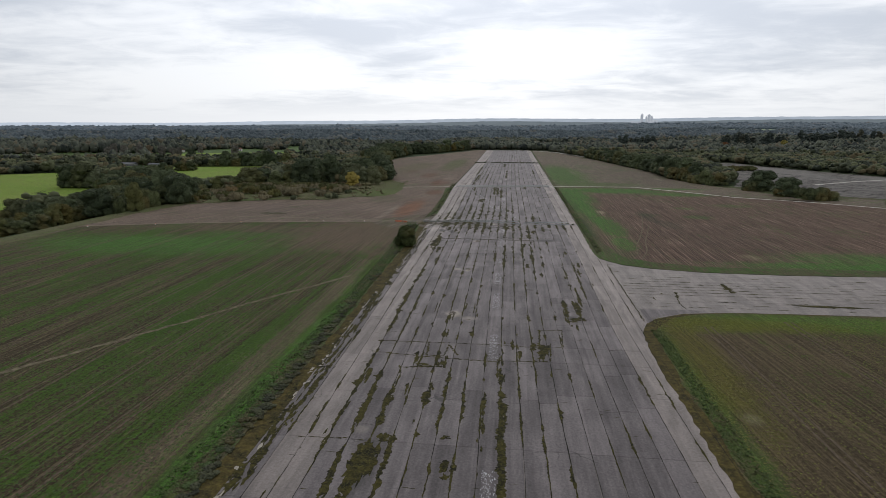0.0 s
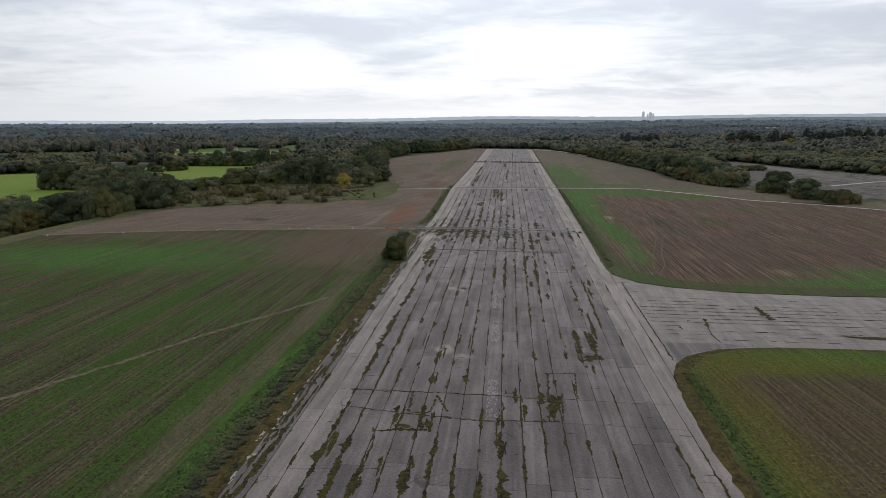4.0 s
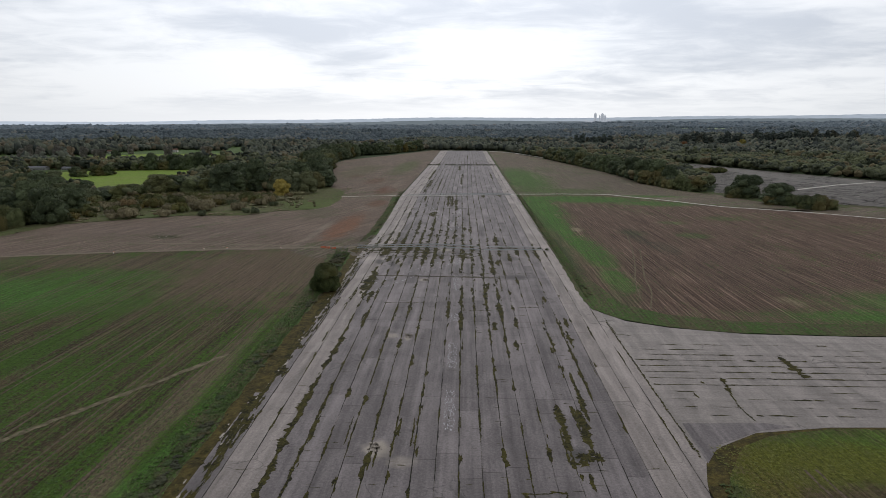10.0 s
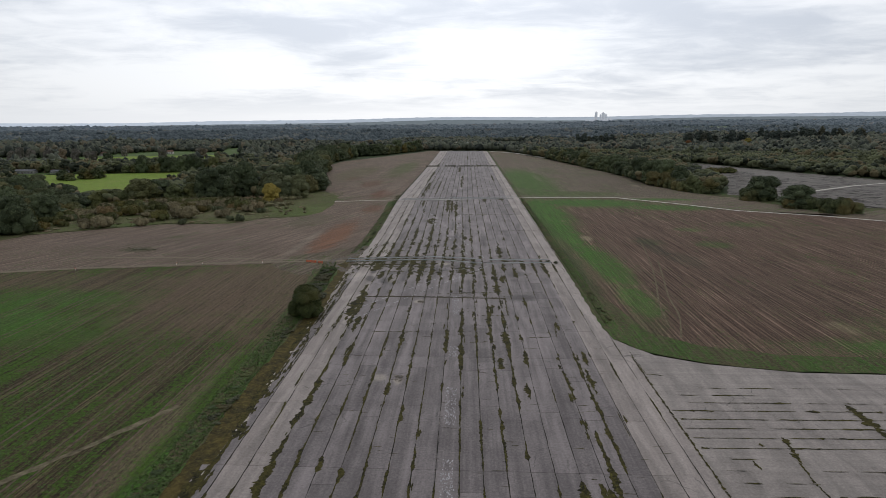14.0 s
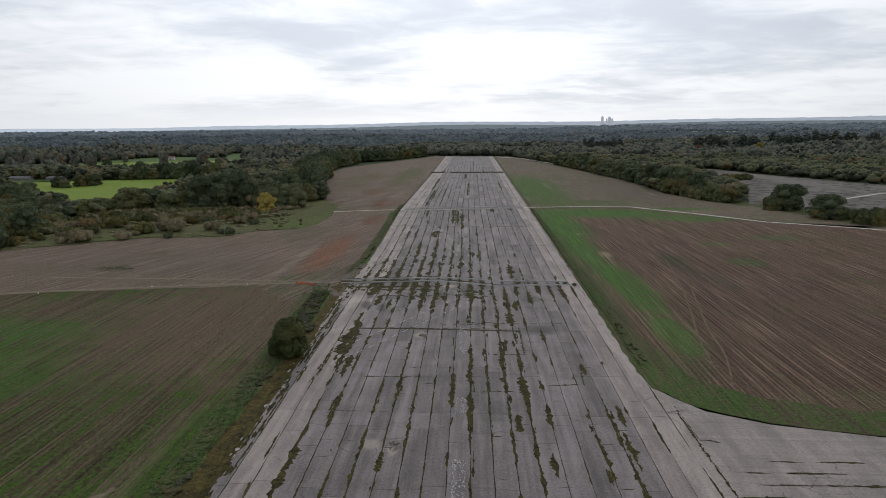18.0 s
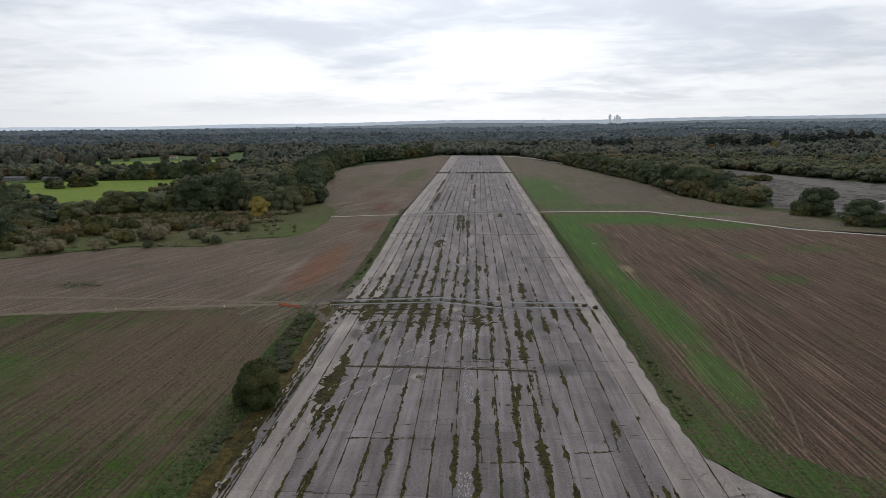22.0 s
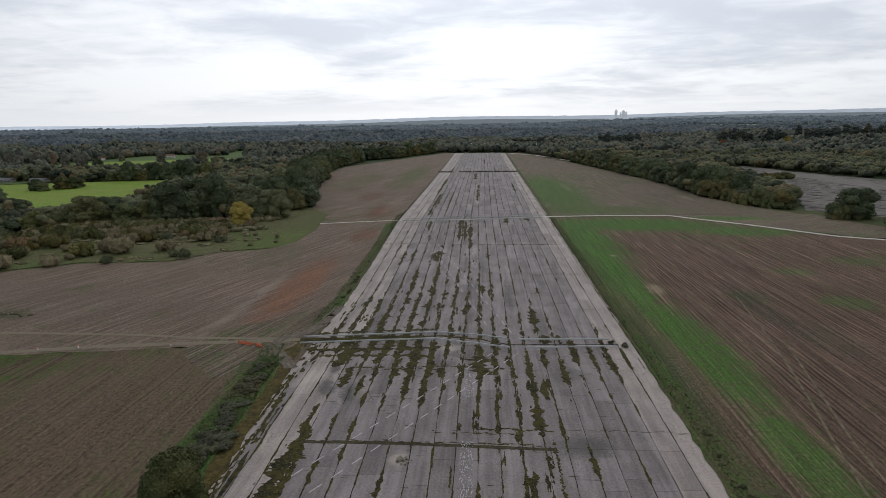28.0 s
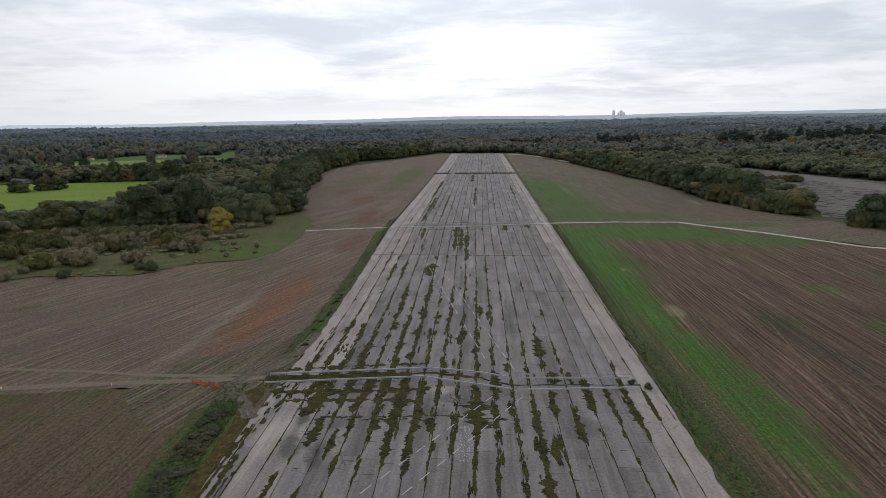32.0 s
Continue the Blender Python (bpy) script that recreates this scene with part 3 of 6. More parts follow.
tagged(sheet("field_margin", [(40.5, 530), (105, 532), (165, 482), (255, 432), (420, 360), (420, 470), (262, 540), (232, 600), (150, 600), (40.5, 590)], M["grass"], -0.10), "rough grass between the fields and the gravel path", "grass", kind="structure")
tagged(sheet("path_soil", [(-214, 270), (-140, 296), (-60, 312), (-40, 320), (-40, 350), (-60, 343), (-140, 329), (-214, 303)], M["soil_strip"], -0.035), "bare brown soil between the two fields", "field", kind="structure")
tagged(sheet("muddy_corner", ragged([(-46.5, 318), (-56, 312), (-70, 328), (-66, 346), (-52, 360), (-41.5, 372), (-40.2, 358), (-44, 339)], 0.8, 3.0, rng), field_material("rutted_mud", (0.070, 0.055, 0.040), (0.135, 0.105, 0.078), GREEN, 0.3, (), 0.1, 0.6, 0.2), 0.016), "muddy rutted ground at the end of the rails", "mud", kind="structure")
tagged(sheet("verge_soil", [(-72, -80), (-30, -80), (-30, 385), (-72, 385)], M["verge"], -0.09), "dark soil along the runway edge", "verge", kind="structure")
tagged(sheet("corner_soil", [(38, 140), (40, 165), (48, 176), (66, 183), (120, 185), (420, 198), (420, 185), (110, 172), (60, 165), (46, 150), (44, 130)], M["verge"], -0.06), "dark wet soil at the taxiway corner", "verge", kind="structure")
tagged(sheet("field_bank", ragged([(-203, -80), (-268, -80), (-266, 250), (-270, 345), (-256, 400), (-203, 400)], 1.0, 8.0, rng), M["scrub"], -0.12, 20), "grassy bank below the edge of the sown field", "grass", kind="structure")
for name, label, outline in (
        ("verge_left", "mossy wet soil verge along the runway edge", [(-39.5, -60), (-39, 91), (-39.2, 161), (-41, 216), (-42.5, 265), (-46, 320), (-46, 336), (-42, 336), (-40, 302), (-37, 257), (-34, 205), (-31.5, 162), (-31.5, 105), (-33.5, 77), (-34.5, -60)]),
        ("verge_right", "dark wet verge along the taxiway corner", [(38.6, -60), (38.6, 84), (38.5, 103), (38.2, 122), (38.2, 145), (39.2, 154), (41.2, 163), (43.4, 161), (42.2, 150), (41.6, 122), (42.0, 84), (42.0, -60)])):
    tagged(sheet(name, ragged(outline, 0.5, 2.2, rng), M["verge"], -0.02), label, "verge", kind="structure")
for name, outline in (
        ("grass_strip_left", [(-42.5, -60), (-42.2, 150), (-45.5, 220), (-49.5, 290), (-52.5, 322), (-44.6, 327), (-43, 318), (-42.3, 300), (-41, 275), (-40.6, 216), (-38.7, 161), (-38.5, 91), (-38.7, -60)]),
        ("grass_strip_far_left", [(-43, 345), (-39.5, 362), (-42, 439), (-46.5, 532), (-52, 530), (-46, 439), (-44, 362)]),
        ("grass_strip_right", [(39.2, 300), (38.9, 262), (40.2, 250), (45.6, 241), (57, 234.6), (75, 230.8), (104, 230.3), (137, 232.8), (420, 247.5), (420, 256), (137, 243), (104, 240), (76, 241), (60, 246), (50, 256), (43.6, 300), (42.6, 420), (42.6, 560), (43, 1414), (40, 1414), (40, 420)])):
    tagged(sheet(name, ragged(outline, 0.4, 3.0, rng), M["grass"], 0.03), "strip of rough green verge grass", "grass", kind="structure")
for outline in ([(-700, 700), (-569, 824), (-451, 640), (-352, 580), (-318, 500), (-322, 420), (-440, 400), (-760, 520)],
                [(-386, 670), (-330, 690), (-345, 817), (-345, 990), (-368, 1000), (-452, 965), (-590, 905), (-480, 740)],
                [(-615, 1100), (-760, 1322), (-722, 1420), (-530, 1530), (-440, 1325), (-500, 1160)]):
    tagged(sheet("meadow", outline, M["meadow"], 0.4, 60), "bright green pasture between dark trees", "meadow", kind="structure")
tagged(sheet("parkland", [(-1500, 1000), (-900, 760), (-640, 860), (-480, 1020), (-440, 1500), (-520, 1900), (-1500, 2300)], M["park"], 0.2, 90), "open parkland grass in the valley", "meadow", kind="structure")
tagged(sheet("field_gap", [(112, 568), (124, 555), (144, 535), (173, 499), (216, 476), (251, 448), (331, 402), (420, 380), (420, 440), (330, 462), (262, 505), (226, 480), (205, 545), (198, 575), (190, 574)], M["field_gap"], 0.0), "brown field margin behind the gravel path", "field", kind="structure")


tagged(sheet("brown_plot", [(-455, 1606), (-380, 1730), (-310, 1522), (-398, 1450)], field_material("far_brown_soil", (0.13, 0.095, 0.078), (0.17, 0.13, 0.105), GREEN, 0.5, (), 0.0), 1.0, 60), "bare brown field among the far woods", "field", kind="structure")


# ---- runway surface ----
CROSS = (76.0, 94.0, 133.5, 143.5, 188.0, 236.0, 286.5, 336.0, 344.0, 413.0, 470.0, 545.0, 556.0, 917.0)
# along the runway: the place of the middle joint and the width of a bay
JOINT_Y = (85, 114, 160, 181, 220, 251, 276, 303, 385, 470, 545, 920, 1414)
JOINT_MID = (1.02, 0.36, -0.48, -0.77, -1.15, -1.45, -1.62, -1.95, -2.54, -4.0, -5.4, -7.0, -10.0)
BAY_WIDTH = (3.62, 3.603, 3.60, 3.63, 3.67, 3.72, 3.745, 3.78, 3.80, 3.93, 4.05, 4.22, 4.5)


def bay(y):
    return float(np.interp(y, JOINT_Y, BAY_WIDTH))


def joint_x(j, y):
    """Place of the long joint j."""
    return float(np.interp(y, JOINT_Y, JOINT_MID)) + bay(y) * j


def wander(n, gen, size):
    """Smooth random values in 0..1 along a line."""
    knots = gen.random(int(n / size) + 3)
    u = np.arange(n) / size
    i = u.astype(int)
    f = u - i
    f = f * f * (3 - 2 * f)
    return knots[i] * (1 - f) + knots[i + 1] * f


# overgrown places: x, y, reach in x, reach in y, strength
WILD = [(-24, 331, 13, 8, 1.4), (-38, 338, 5, 4, 1.3), (-12, 329, 14, 12, 1.3), (3, 328, 8, 18, 1.0), (-24, 350, 16, 12, 1.3), (-18, 372, 14, 26, 1.1), (1, 368, 6, 34, 1.1), (-31, 362, 7, 14, 1.2), (14, 352, 8, 14, 0.7), (-10, 316, 16, 8, 0.8),
        (16, 322, 6, 26, 0.5), (28, 326, 8, 16, 0.5), (-6, 400, 10, 30, 0.5), (12, 262, 4, 34, 0.8), (9, 300, 8, 22, 0.6), (27, 226, 3, 26, 0.8), (-24.8, 110, 1.2, 60, 0.5), (-35, 130, 1.0, 90, 0.4),
        (-20, 100, 7, 34, 0.35), (3.5, 104, 2.5, 26, 0.8), (-29, 270, 2.5, 22, 1.0), (10, 140, 5, 10, 0.5), (21, 167, 4, 8, 0.6), (3, 258, 5, 22, 0.5), (-12, 190, 16, 60, 0.2),
        (-32, 480, 6, 60, 0.4), (-6, 530, 6, 40, 0.6), (-20, 440, 12, 40, 0.35), (-30, 660, 4, 80, 0.9), (-18, 620, 4, 70, 0.5), (8, 690, 3, 60, 0.6), (4, 860, 3, 60, 0.5)]


def wild(x, y):
    d = 0.0
    for cx, cy, rx, ry, a in WILD:
        d = max(d, a * math.exp(-(((x - cx) / rx) ** 2 + ((y - cy) / ry) ** 2)))
    return d


# strong growths of moss along the joints: joint, from y, to y, width
GROWTH_START = ((-7, 122, 138, 0.7), (-7.2, 111, 122, 1.0), (-7.2, 83, 111, 0.5), (-6, 102, 125, 0.9), (-5, 98, 115, 1.0), (-6.1, 70, 93, 0.95), (-5.3, 72, 93, 1.4), (-4.8, 76, 95, 1.3), (-4.2, 72, 94, 0.8),
                (-3.1, 108, 115, 0.9), (-2, 110, 128, 0.75), (-1.1, 102, 119, 0.6), (1, 107, 129, 1.0), (0.9, 76, 107, 0.95), (2, 113, 125, 0.4), (2, 97, 108, 0.4), (-4.3, 127, 137, 0.95), (-3.2, 124, 138, 0.9))
GROWTH_TAXI = ((-7, 200, 214, 1.2), (-7.2, 164, 198, 1.2), (-7.1, 149, 164, 0.9), (-6.2, 146, 192, 0.5), (-3.1, 158, 166, 0.55), (-3, 147, 153, 0.8), (-3.1, 172, 196, 0.5), (-1.1, 149, 153, 0.75), (6.1, 171, 186, 1.0),
               (7.4, 179, 202, 0.8), (7, 169, 184, 1.0), (6.5, 157, 162, 0.7), (3.8, 147, 153, 0.75), (5, 148, 153, 0.5), (3, 163, 169, 0.75), (8, 188, 215, 0.5))
GROWTH_MIDDLE = ((1, 246, 276, 0.9), (0.95, 227, 246, 1.0), (-0.1, 238, 254, 0.8), (-6.5, 252, 266, 1.5), (-6.1, 229, 245, 0.95), (-3.1, 213, 221, 0.75), (-3.1, 238, 251, 0.7), (-2.1, 218, 238, 0.45), (-7.2, 212, 222, 1.0), (3, 245, 278, 1.0),
                 (4.1, 241, 255, 1.4), (3.4, 229, 236, 1.1), (3.9, 219, 229, 0.6), (4.7, 214, 222, 0.8), (4.9, 232, 241, 0.9), (2.9, 217, 231, 0.6), (8.3, 217, 230, 1.0), (8.6, 232, 241, 0.95), (7, 214, 221, 0.65), (2, 231, 242, 0.4))
GROWTH_BAR = ((-7.3, 284, 294, 1.5), (-7.4, 262, 287, 2.8), (-3.1, 306, 326, 0.9), (-2.2, 302, 326, 1.0), (-4.1, 314, 322, 0.9), (4.1, 290, 302, 1.9), (4.1, 302, 326, 0.8), (6, 313, 322, 1.5), (3.3, 270, 279, 1.1), (6, 275, 284, 0.7),
              (9, 314, 343, 0.9), (7.2, 323, 342, 1.2), (5, 285, 308, 0.4), (-3, 270, 278, 0.7), (-4.8, 301, 307, 0.6), (-5.6, 305, 316, 1.3), (-6.6, 309, 320, 1.5))
GROWTH_RAILS = ((5.1, 348, 369, 2.0), (4.1, 317, 336, 0.8), (5, 322, 336, 1.4), (7.1, 324, 337, 1.2), (8, 319, 337, 1.1), (9, 320, 337, 1.1), (9.8, 322, 336, 0.7), (6.2, 312, 327, 1.2), (2.2, 330, 345, 2.0), (2.9, 316, 322, 0.8), (4.1, 296, 311, 0.8),
                (1, 314, 335, 3.0), (-3, 302, 317, 1.1), (-2, 300, 311, 1.2), (2, 300, 308, 0.6), (5.3, 338, 345, 2.0), (6.3, 338, 345, 1.6), (-6.1, 328, 346, 1.8), (-7.6, 320, 346, 2.8), (-2.9, 316, 332, 1.9), (-5, 326, 345, 1.8), (-4, 330, 346, 1.5), (-1, 335, 352, 1.2))

GROWTH_FAR = ((-7, 680, 830, 2.2), (-6.4, 590, 682, 2.0), (-6.4, 560, 592, 1.6), (-4, 580, 700, 1.3), (0.7, 633, 762, 1.7), (-0.3, 816, 898, 3.6), (8, 680, 780, 1.5), (-1.4, 478, 545, 1.6), (-0.7, 478, 540, 1.6), (0.2, 458, 521, 2.0),
              (-5.5, 504, 540, 1.4), (-3.4, 432, 454, 2.8), (-7.2, 425, 453, 1.1), (-6.1, 432, 458, 1.1), (4.9, 534, 552, 2.2), (7.9, 540, 552, 3.2), (2.2, 436, 449, 1.6), (-7, 900, 1010, 1.6), (5, 900, 1000, 1.2), (2, 1050, 1200, 1.5), (-5, 380, 420, 1.2), (-3, 386, 428, 1.1))


def make_joints():
    """A thin dark line in every long joint, and the moss that grows out of it in ragged lengths."""
    gen = np.random.default_rng(3)
    lines, line_faces, moss, moss_faces = [], [], [], []

    def strip(V, F, xs, ys, left, right, z):
        k0 = len(V)
        for i in range(len(ys)):
            V.append((xs[i] - left[i], ys[i], z))
            V.append((xs[i] + right[i], ys[i], z))
            if i:
                q = k0 + 2 * i
                F.append((q - 2, q - 1, q + 1, q))

    def grow_moss(j, y0, y1, w):
        n = max(6, int((y1 - y0) / (0.28 if y1 < 460 else 0.9)))
        ys = np.linspace(y0, y1, n)
        u = np.linspace(0, 1, n)
        taper = np.clip(np.minimum(u, 1 - u) * 6, 0, 1) ** 0.6
        sides = []
        for _ in range(2):
            a, b, c = wander(n, gen, 14), wander(n, gen, 4), gen.random(n)
            v = np.clip(a * 0.9 + b * 0.75 - 0.42, 0, 1) * (0.55 + 0.8 * c)
            sides.append(0.04 + w * 0.85 * taper * v)
        lean = 0.65 + 0.7 * gen.random()
        xs = [joint_x(j, y) + 0.03 * gen.normal() for y in ys]
        strip(moss, moss_faces, xs, ys, sides[0] * lean, sides[1] * (2 - lean), 0.008 + 0.004 * gen.random())

    for j in range(-9, 12):
        ys = np.concatenate([np.arange(-20, 450, 0.5), np.arange(450, 1412, 1.6)])
        n = len(ys)
        a, b, c, gone = wander(n, gen, 30), wander(n, gen, 4), gen.random(n), wander(n, gen, 22)
        thin = (0.035 + 0.05 * np.clip(a - 0.2, 0, 1) + 0.05 * b * c) * (0.4 + 0.6 * step(0.14, 0.3, gone))
        thin = thin * (0.8 if j >= 5 else 1.1) + 0.05 * step(200, 600, ys)
        xs = np.array([joint_x(j, y) for y in ys]) + 0.05 * (b - 0.5)
        strip(lines, line_faces, xs, ys, thin, thin * (0.6 + 0.8 * b), 0.006)
        y = -10.0
        while y < 1400:
            rate = 16.0 if -8 <= j <= 4 else 42.0
            if j == 0 or j == -8:
                rate *= 2.0
            rate *= 0.9 if 60 < y < 300 else 0.62 if y < 560 else 1.5
            y += rate * (0.3 + 1.4 * gen.random())
            grow_moss(j, y, y + 2.5 + 13 * gen.random() ** 1.6 + 0.01 * y, 0.18 + 0.55 * gen.random() ** 1.8)
        for y in np.arange(60, 960, 3.5):
            q = wild(joint_x(j, y), y)
            if gen.random() < 0.62 * q:
                grow_moss(j + 0.12 * gen.normal(), y, y + 3 + 8 * gen.random(), (0.4 + 1.7 * gen.random()) * min(1.0, 0.25 + q * 0.75))
    for _ in range(70):
        y = 58 + 250 * gen.random()
        grow_moss(-9.15 - 0.75 * gen.random(), y, y + 5 + 16 * gen.random(), 0.35 + 0.6 * gen.random())
    for group in (GROWTH_START, GROWTH_TAXI, GROWTH_MIDDLE, GROWTH_BAR, GROWTH_RAILS, GROWTH_FAR):
        for j, y0, y1, w in group:
            if abs(j - round(j)) < 0.26:
                j = round(j)
            grow_moss(j, y0, y1, w * 1.15)
            if w > 0.6:
                grow_moss(j, y0 + 0.2 * (y1 - y0), y1, w)
    tagged(new("joint_moss", mesh("joint_moss", lines, line_faces, M["joint"])), "dark soil lines in the joints between the bays", "moss", kind="stuff")
    tagged(new("joint_growth", mesh("joint_growth", moss, moss_faces, M["moss"])), "ragged lengths of dark olive moss growing out of the joints", "moss", kind="stuff")


def blot(cx, cy, rx, ry, gen, z, n=18):
    a = np.linspace(0, 2 * math.pi, n, endpoint=False)
    r = 0.30 + 0.75 * gen.random(n)
    return [(cx + rx * math.cos(t) * q, cy + ry * math.sin(t) * q, z) for t, q in zip(a, r)]


def make_patches():
    """Moss mats and weeds that spread over the bays from the joints."""
    gen = np.random.default_rng(8)
    verts, faces = [], []

    def add(loop):
        k0 = len(verts)
        lift = 0.006 * gen.random()
        verts.extend([(px, py, pz + lift) for px, py, pz in loop])
        faces.append(tuple(range(k0, k0 + len(loop))))

    for cx, cy, rx, ry, a in WILD:
        for _ in range(int(min(300, rx * ry * 0.7 * a))):
            x, y = cx + gen.normal() * rx * 0.62, cy + gen.normal() * ry * 0.62
            if not -43 < x < 38 or gen.random() > a * 1.1:
                continue
            j = round((x - joint_x(0, y)) / bay(y))
            if gen.random() < 0.95:
                x = joint_x(j, y) + gen.normal() * 0.3
            s = 0.25 + 0.75 * gen.random() ** 2
            add(blot(x, y, s * 0.62, s * (1.6 + 3.4 * gen.random()), gen, 0.009 + 0.006 * gen.random(), 18))
    for y0, xa, xb, w in ((287.2, -20, 15, 0.5), (291, -6, 9, 0.5), (292.5, 3, 16, 0.9), (94, -29, -13, 0.35), (236, -25, -15, 0.3), (470, -46, 36, 0.5), (413, 24, 38, 0.4), (293, 17, 41, 0.2), (320, -27, -5, 0.7)):
        x = xa
        while x < xb:
            s = 0.5 + gen.random()
            if gen.random() < 0.85:
                add(blot(x, y0 + gen.normal() * 0.15 * (1 + w), s, w * (0.35 + 0.5 * gen.random()), gen, 0.013, 12))
            x += s * 1.2
    for line, w in (([(-26, 135.5), (-14, 133.6), (1, 132.6), (5, 133.2), (14.5, 134)], 0.34), ([(-26, 142.8), (-12, 143.3), (1, 143.6), (12, 142.8), (17.7, 143.8)], 0.30), ([(12.8, 156), (18.6, 156.6), (17.9, 143.8)], 0.28),
                    ([(12.9, 156), (12.0, 134)], 0.55), ([(15.2, 146), (14.6, 134)], 0.3), ([(-18, 126.4), (-14, 127.6), (-9, 128)], 0.5), ([(-14, 143), (-13.2, 134), (-9.5, 134.5), (-9, 142)], 0.4), ([(-9, 142), (-6, 135)], 0.35),
                    ([(19, 250), (26, 251), (27, 262)], 0.3), ([(75.5, 213.6), (75.5, 201.5)], 1.3), ([(57.4, 200.5), (56.4, 193.4)], 0.8), ([(56.3, 193.4), (55.3, 187), (56, 180.5)], 0.12), ([(49, 192.4), (49.1, 190.2)], 0.4), ([(52.4, 198.5), (53.4, 196.8)], 0.4), ([(41.8, 241), (41.8, 228), (45.3, 227)], 0.16), ([(-27, 320), (-5, 322), (8, 321)], 0.5), ([(8, 268), (15, 268.5), (15, 290)], 0.4), ([(3, 246), (11, 246.5)], 0.35), ([(-20, 253), (-8, 253.5)], 0.3),
                    ([(-40, 331), (-24, 332), (-8, 334)], 1.4), ([(-36, 327), (-20, 328), (-9, 328)], 1.0), ([(-40, 336.5), (-26, 338.8), (-14, 340.8)], 1.5), ([(-40, 343), (-25, 346), (-10, 348)], 0.9), ([(-46, 532), (-20, 536), (0, 537)], 0.7), ([(-44, 470), (38, 470.6)], 0.5), ([(25, 413), (38, 413.5)], 0.5)):
        for (ax, ay), (bx, by) in zip(line, line[1:]):
            d = math.hypot(bx - ax, by - ay)
            n = int(d / 0.55)
            for q in range(n):
                if gen.random() < 0.9:
                    e = w * (0.35 + 1.1 * gen.random() ** 1.5)
                    add(blot(ax + (bx - ax) * q / n + gen.normal() * 0.08, ay + (by - ay) * q / n + gen.normal() * 0.12, max(e, 0.6 * abs(bx - ax) / d + 0.15), max(e, 0.6 * abs(by - ay) / d), gen, 0.012, 10))
    for _ in range(520):      # short cracks across the bays
        y = 60 + 420 * gen.random() ** 0.8
        x = -30 + 66 * gen.random()
        add(blot(x, y, 0.4 + 1.3 * gen.random(), 0.05 + 0.10 * gen.random(), gen, 0.011, 10))
    for cx, cy, rx, ry in ((13.2, 139, 1.5, 6), (23.5, 166, 2.2, 2.6), (23.9, 181, 0.8, 6), (-12.5, 128.5, 1.8, 1.2), (-9, 131, 1.0, 3.5), (-17.5, 112, 0.8, 4), (-10, 116, 0.6, 3), (-21, 104, 1.0, 5), (-24, 122, 0.9, 5), (-17, 87, 2.2, 8), (-14.5, 95, 1.6, 2.5), (-29.5, 279, 1.3, 9), (-29, 291, 1.0, 4), (15.5, 309, 1.1, 6), (-24, 239, 0.5, 5), (-27, 228, 0.5, 6), (-3.8, 87, 1.4, 2.6), (-10, 97, 0.7, 0.7), (-5, 96.5, 1.0, 0.7), (98, 189, 12, 1.6)):
        for _ in range(7):
            add(blot(cx + gen.normal() * rx * 0.4, cy + gen.normal() * ry * 0.4, rx * 0.6, ry * 0.6, gen, 0.016 + 0.004 * gen.random(), 16))
    for _ in range(110):      # flaking left margin
        y = 60 + 275 * gen.random() ** 1.5
        x = joint_x(-9, y) - 0.1 - (3.6 if y < 180 else 2.2) * gen.random() ** 0.6
        add(blot(x, y, 0.25 + 0.6 * gen.random(), 0.6 + 2.2 * gen.random(), gen, 0.010 + 0.005 * gen.random(), 13))
    for _ in range(140):
        y = 60 + 275 * gen.random()
        add(blot(joint_x(-9, y) - (3.3 if y < 180 else 1.6) - 2.2 * gen.random(), y, 0.2 + 0.5 * gen.random(), 0.4 + 1.4 * gen.random(), gen, 0.03 + 0.01 * gen.random(), 11))
    for i in range(12):       # joints of the taxiway
        y0 = 182.9 + 3.45 * i
        x = 42.3 + (0 if i in (2, 4, 5, 6, 7, 8) else 6 * gen.random())
        bold = 0.94 if i in (4, 5, 6, 7, 8) else 0.55 if i in (2, 9) else 0.3
        while x < 190:
            s = 0.8 + 3.2 * gen.random()
            if gen.random() < bold * (1.0 if x < 85 else 0.75):
                fat = 0.09 + 0.30 * gen.random() ** 3
                add([(px, y0 + 0.028 * (x - 42) + (py - y0) * (0.6 + 0.4 * gen.random()), pz) for px, py, pz in blot(x + s / 2, y0, s * 0.95, fat * 1.6, gen, 0.012, 16)])
            x += s
    for y in np.arange(168, 238, 0.8):
        add(blot(41.4 + 0.3 * gen.normal() * 0.3, y, 0.12 + 0.3 * gen.random(), 0.6, gen, 0.012, 10))
    tagged(new("moss_mats", mesh("moss_mats", verts, faces, M["moss"])), "ragged mats of olive moss spread over the cracked concrete", "moss", kind="stuff")
    v, f = [], []
    for _ in range(60):
        y = 60 + 272 * gen.random()
        k0 = len(v)
        v.extend(blot(joint_x(-9, y) - (2.8 if y < 180 else 1.5) - 1.6 * gen.random(), y, 0.15 + 0.4 * gen.random(), 0.3 + 1.2 * gen.random(), gen, 0.045, 9))
        f.append(tuple(range(k0, k0 + 9)))
    tagged(new("edge_flakes", mesh("edge_flakes", v, f, M["dust"])), "pale flakes of broken concrete along the runway edge", "rubble", kind="stuff")
    v, f = ribbon([(-28.5, 286.2), (-14, 286.6), (0, 286.3), (15, 285.9)], 1.05, rng, 0.22, 0.5, 0.019)
    tagged(new("weed_bar", mesh("weed_bar", v, f, M["bar"])), "long straight mossy channel across the concrete", "moss", kind="stuff")


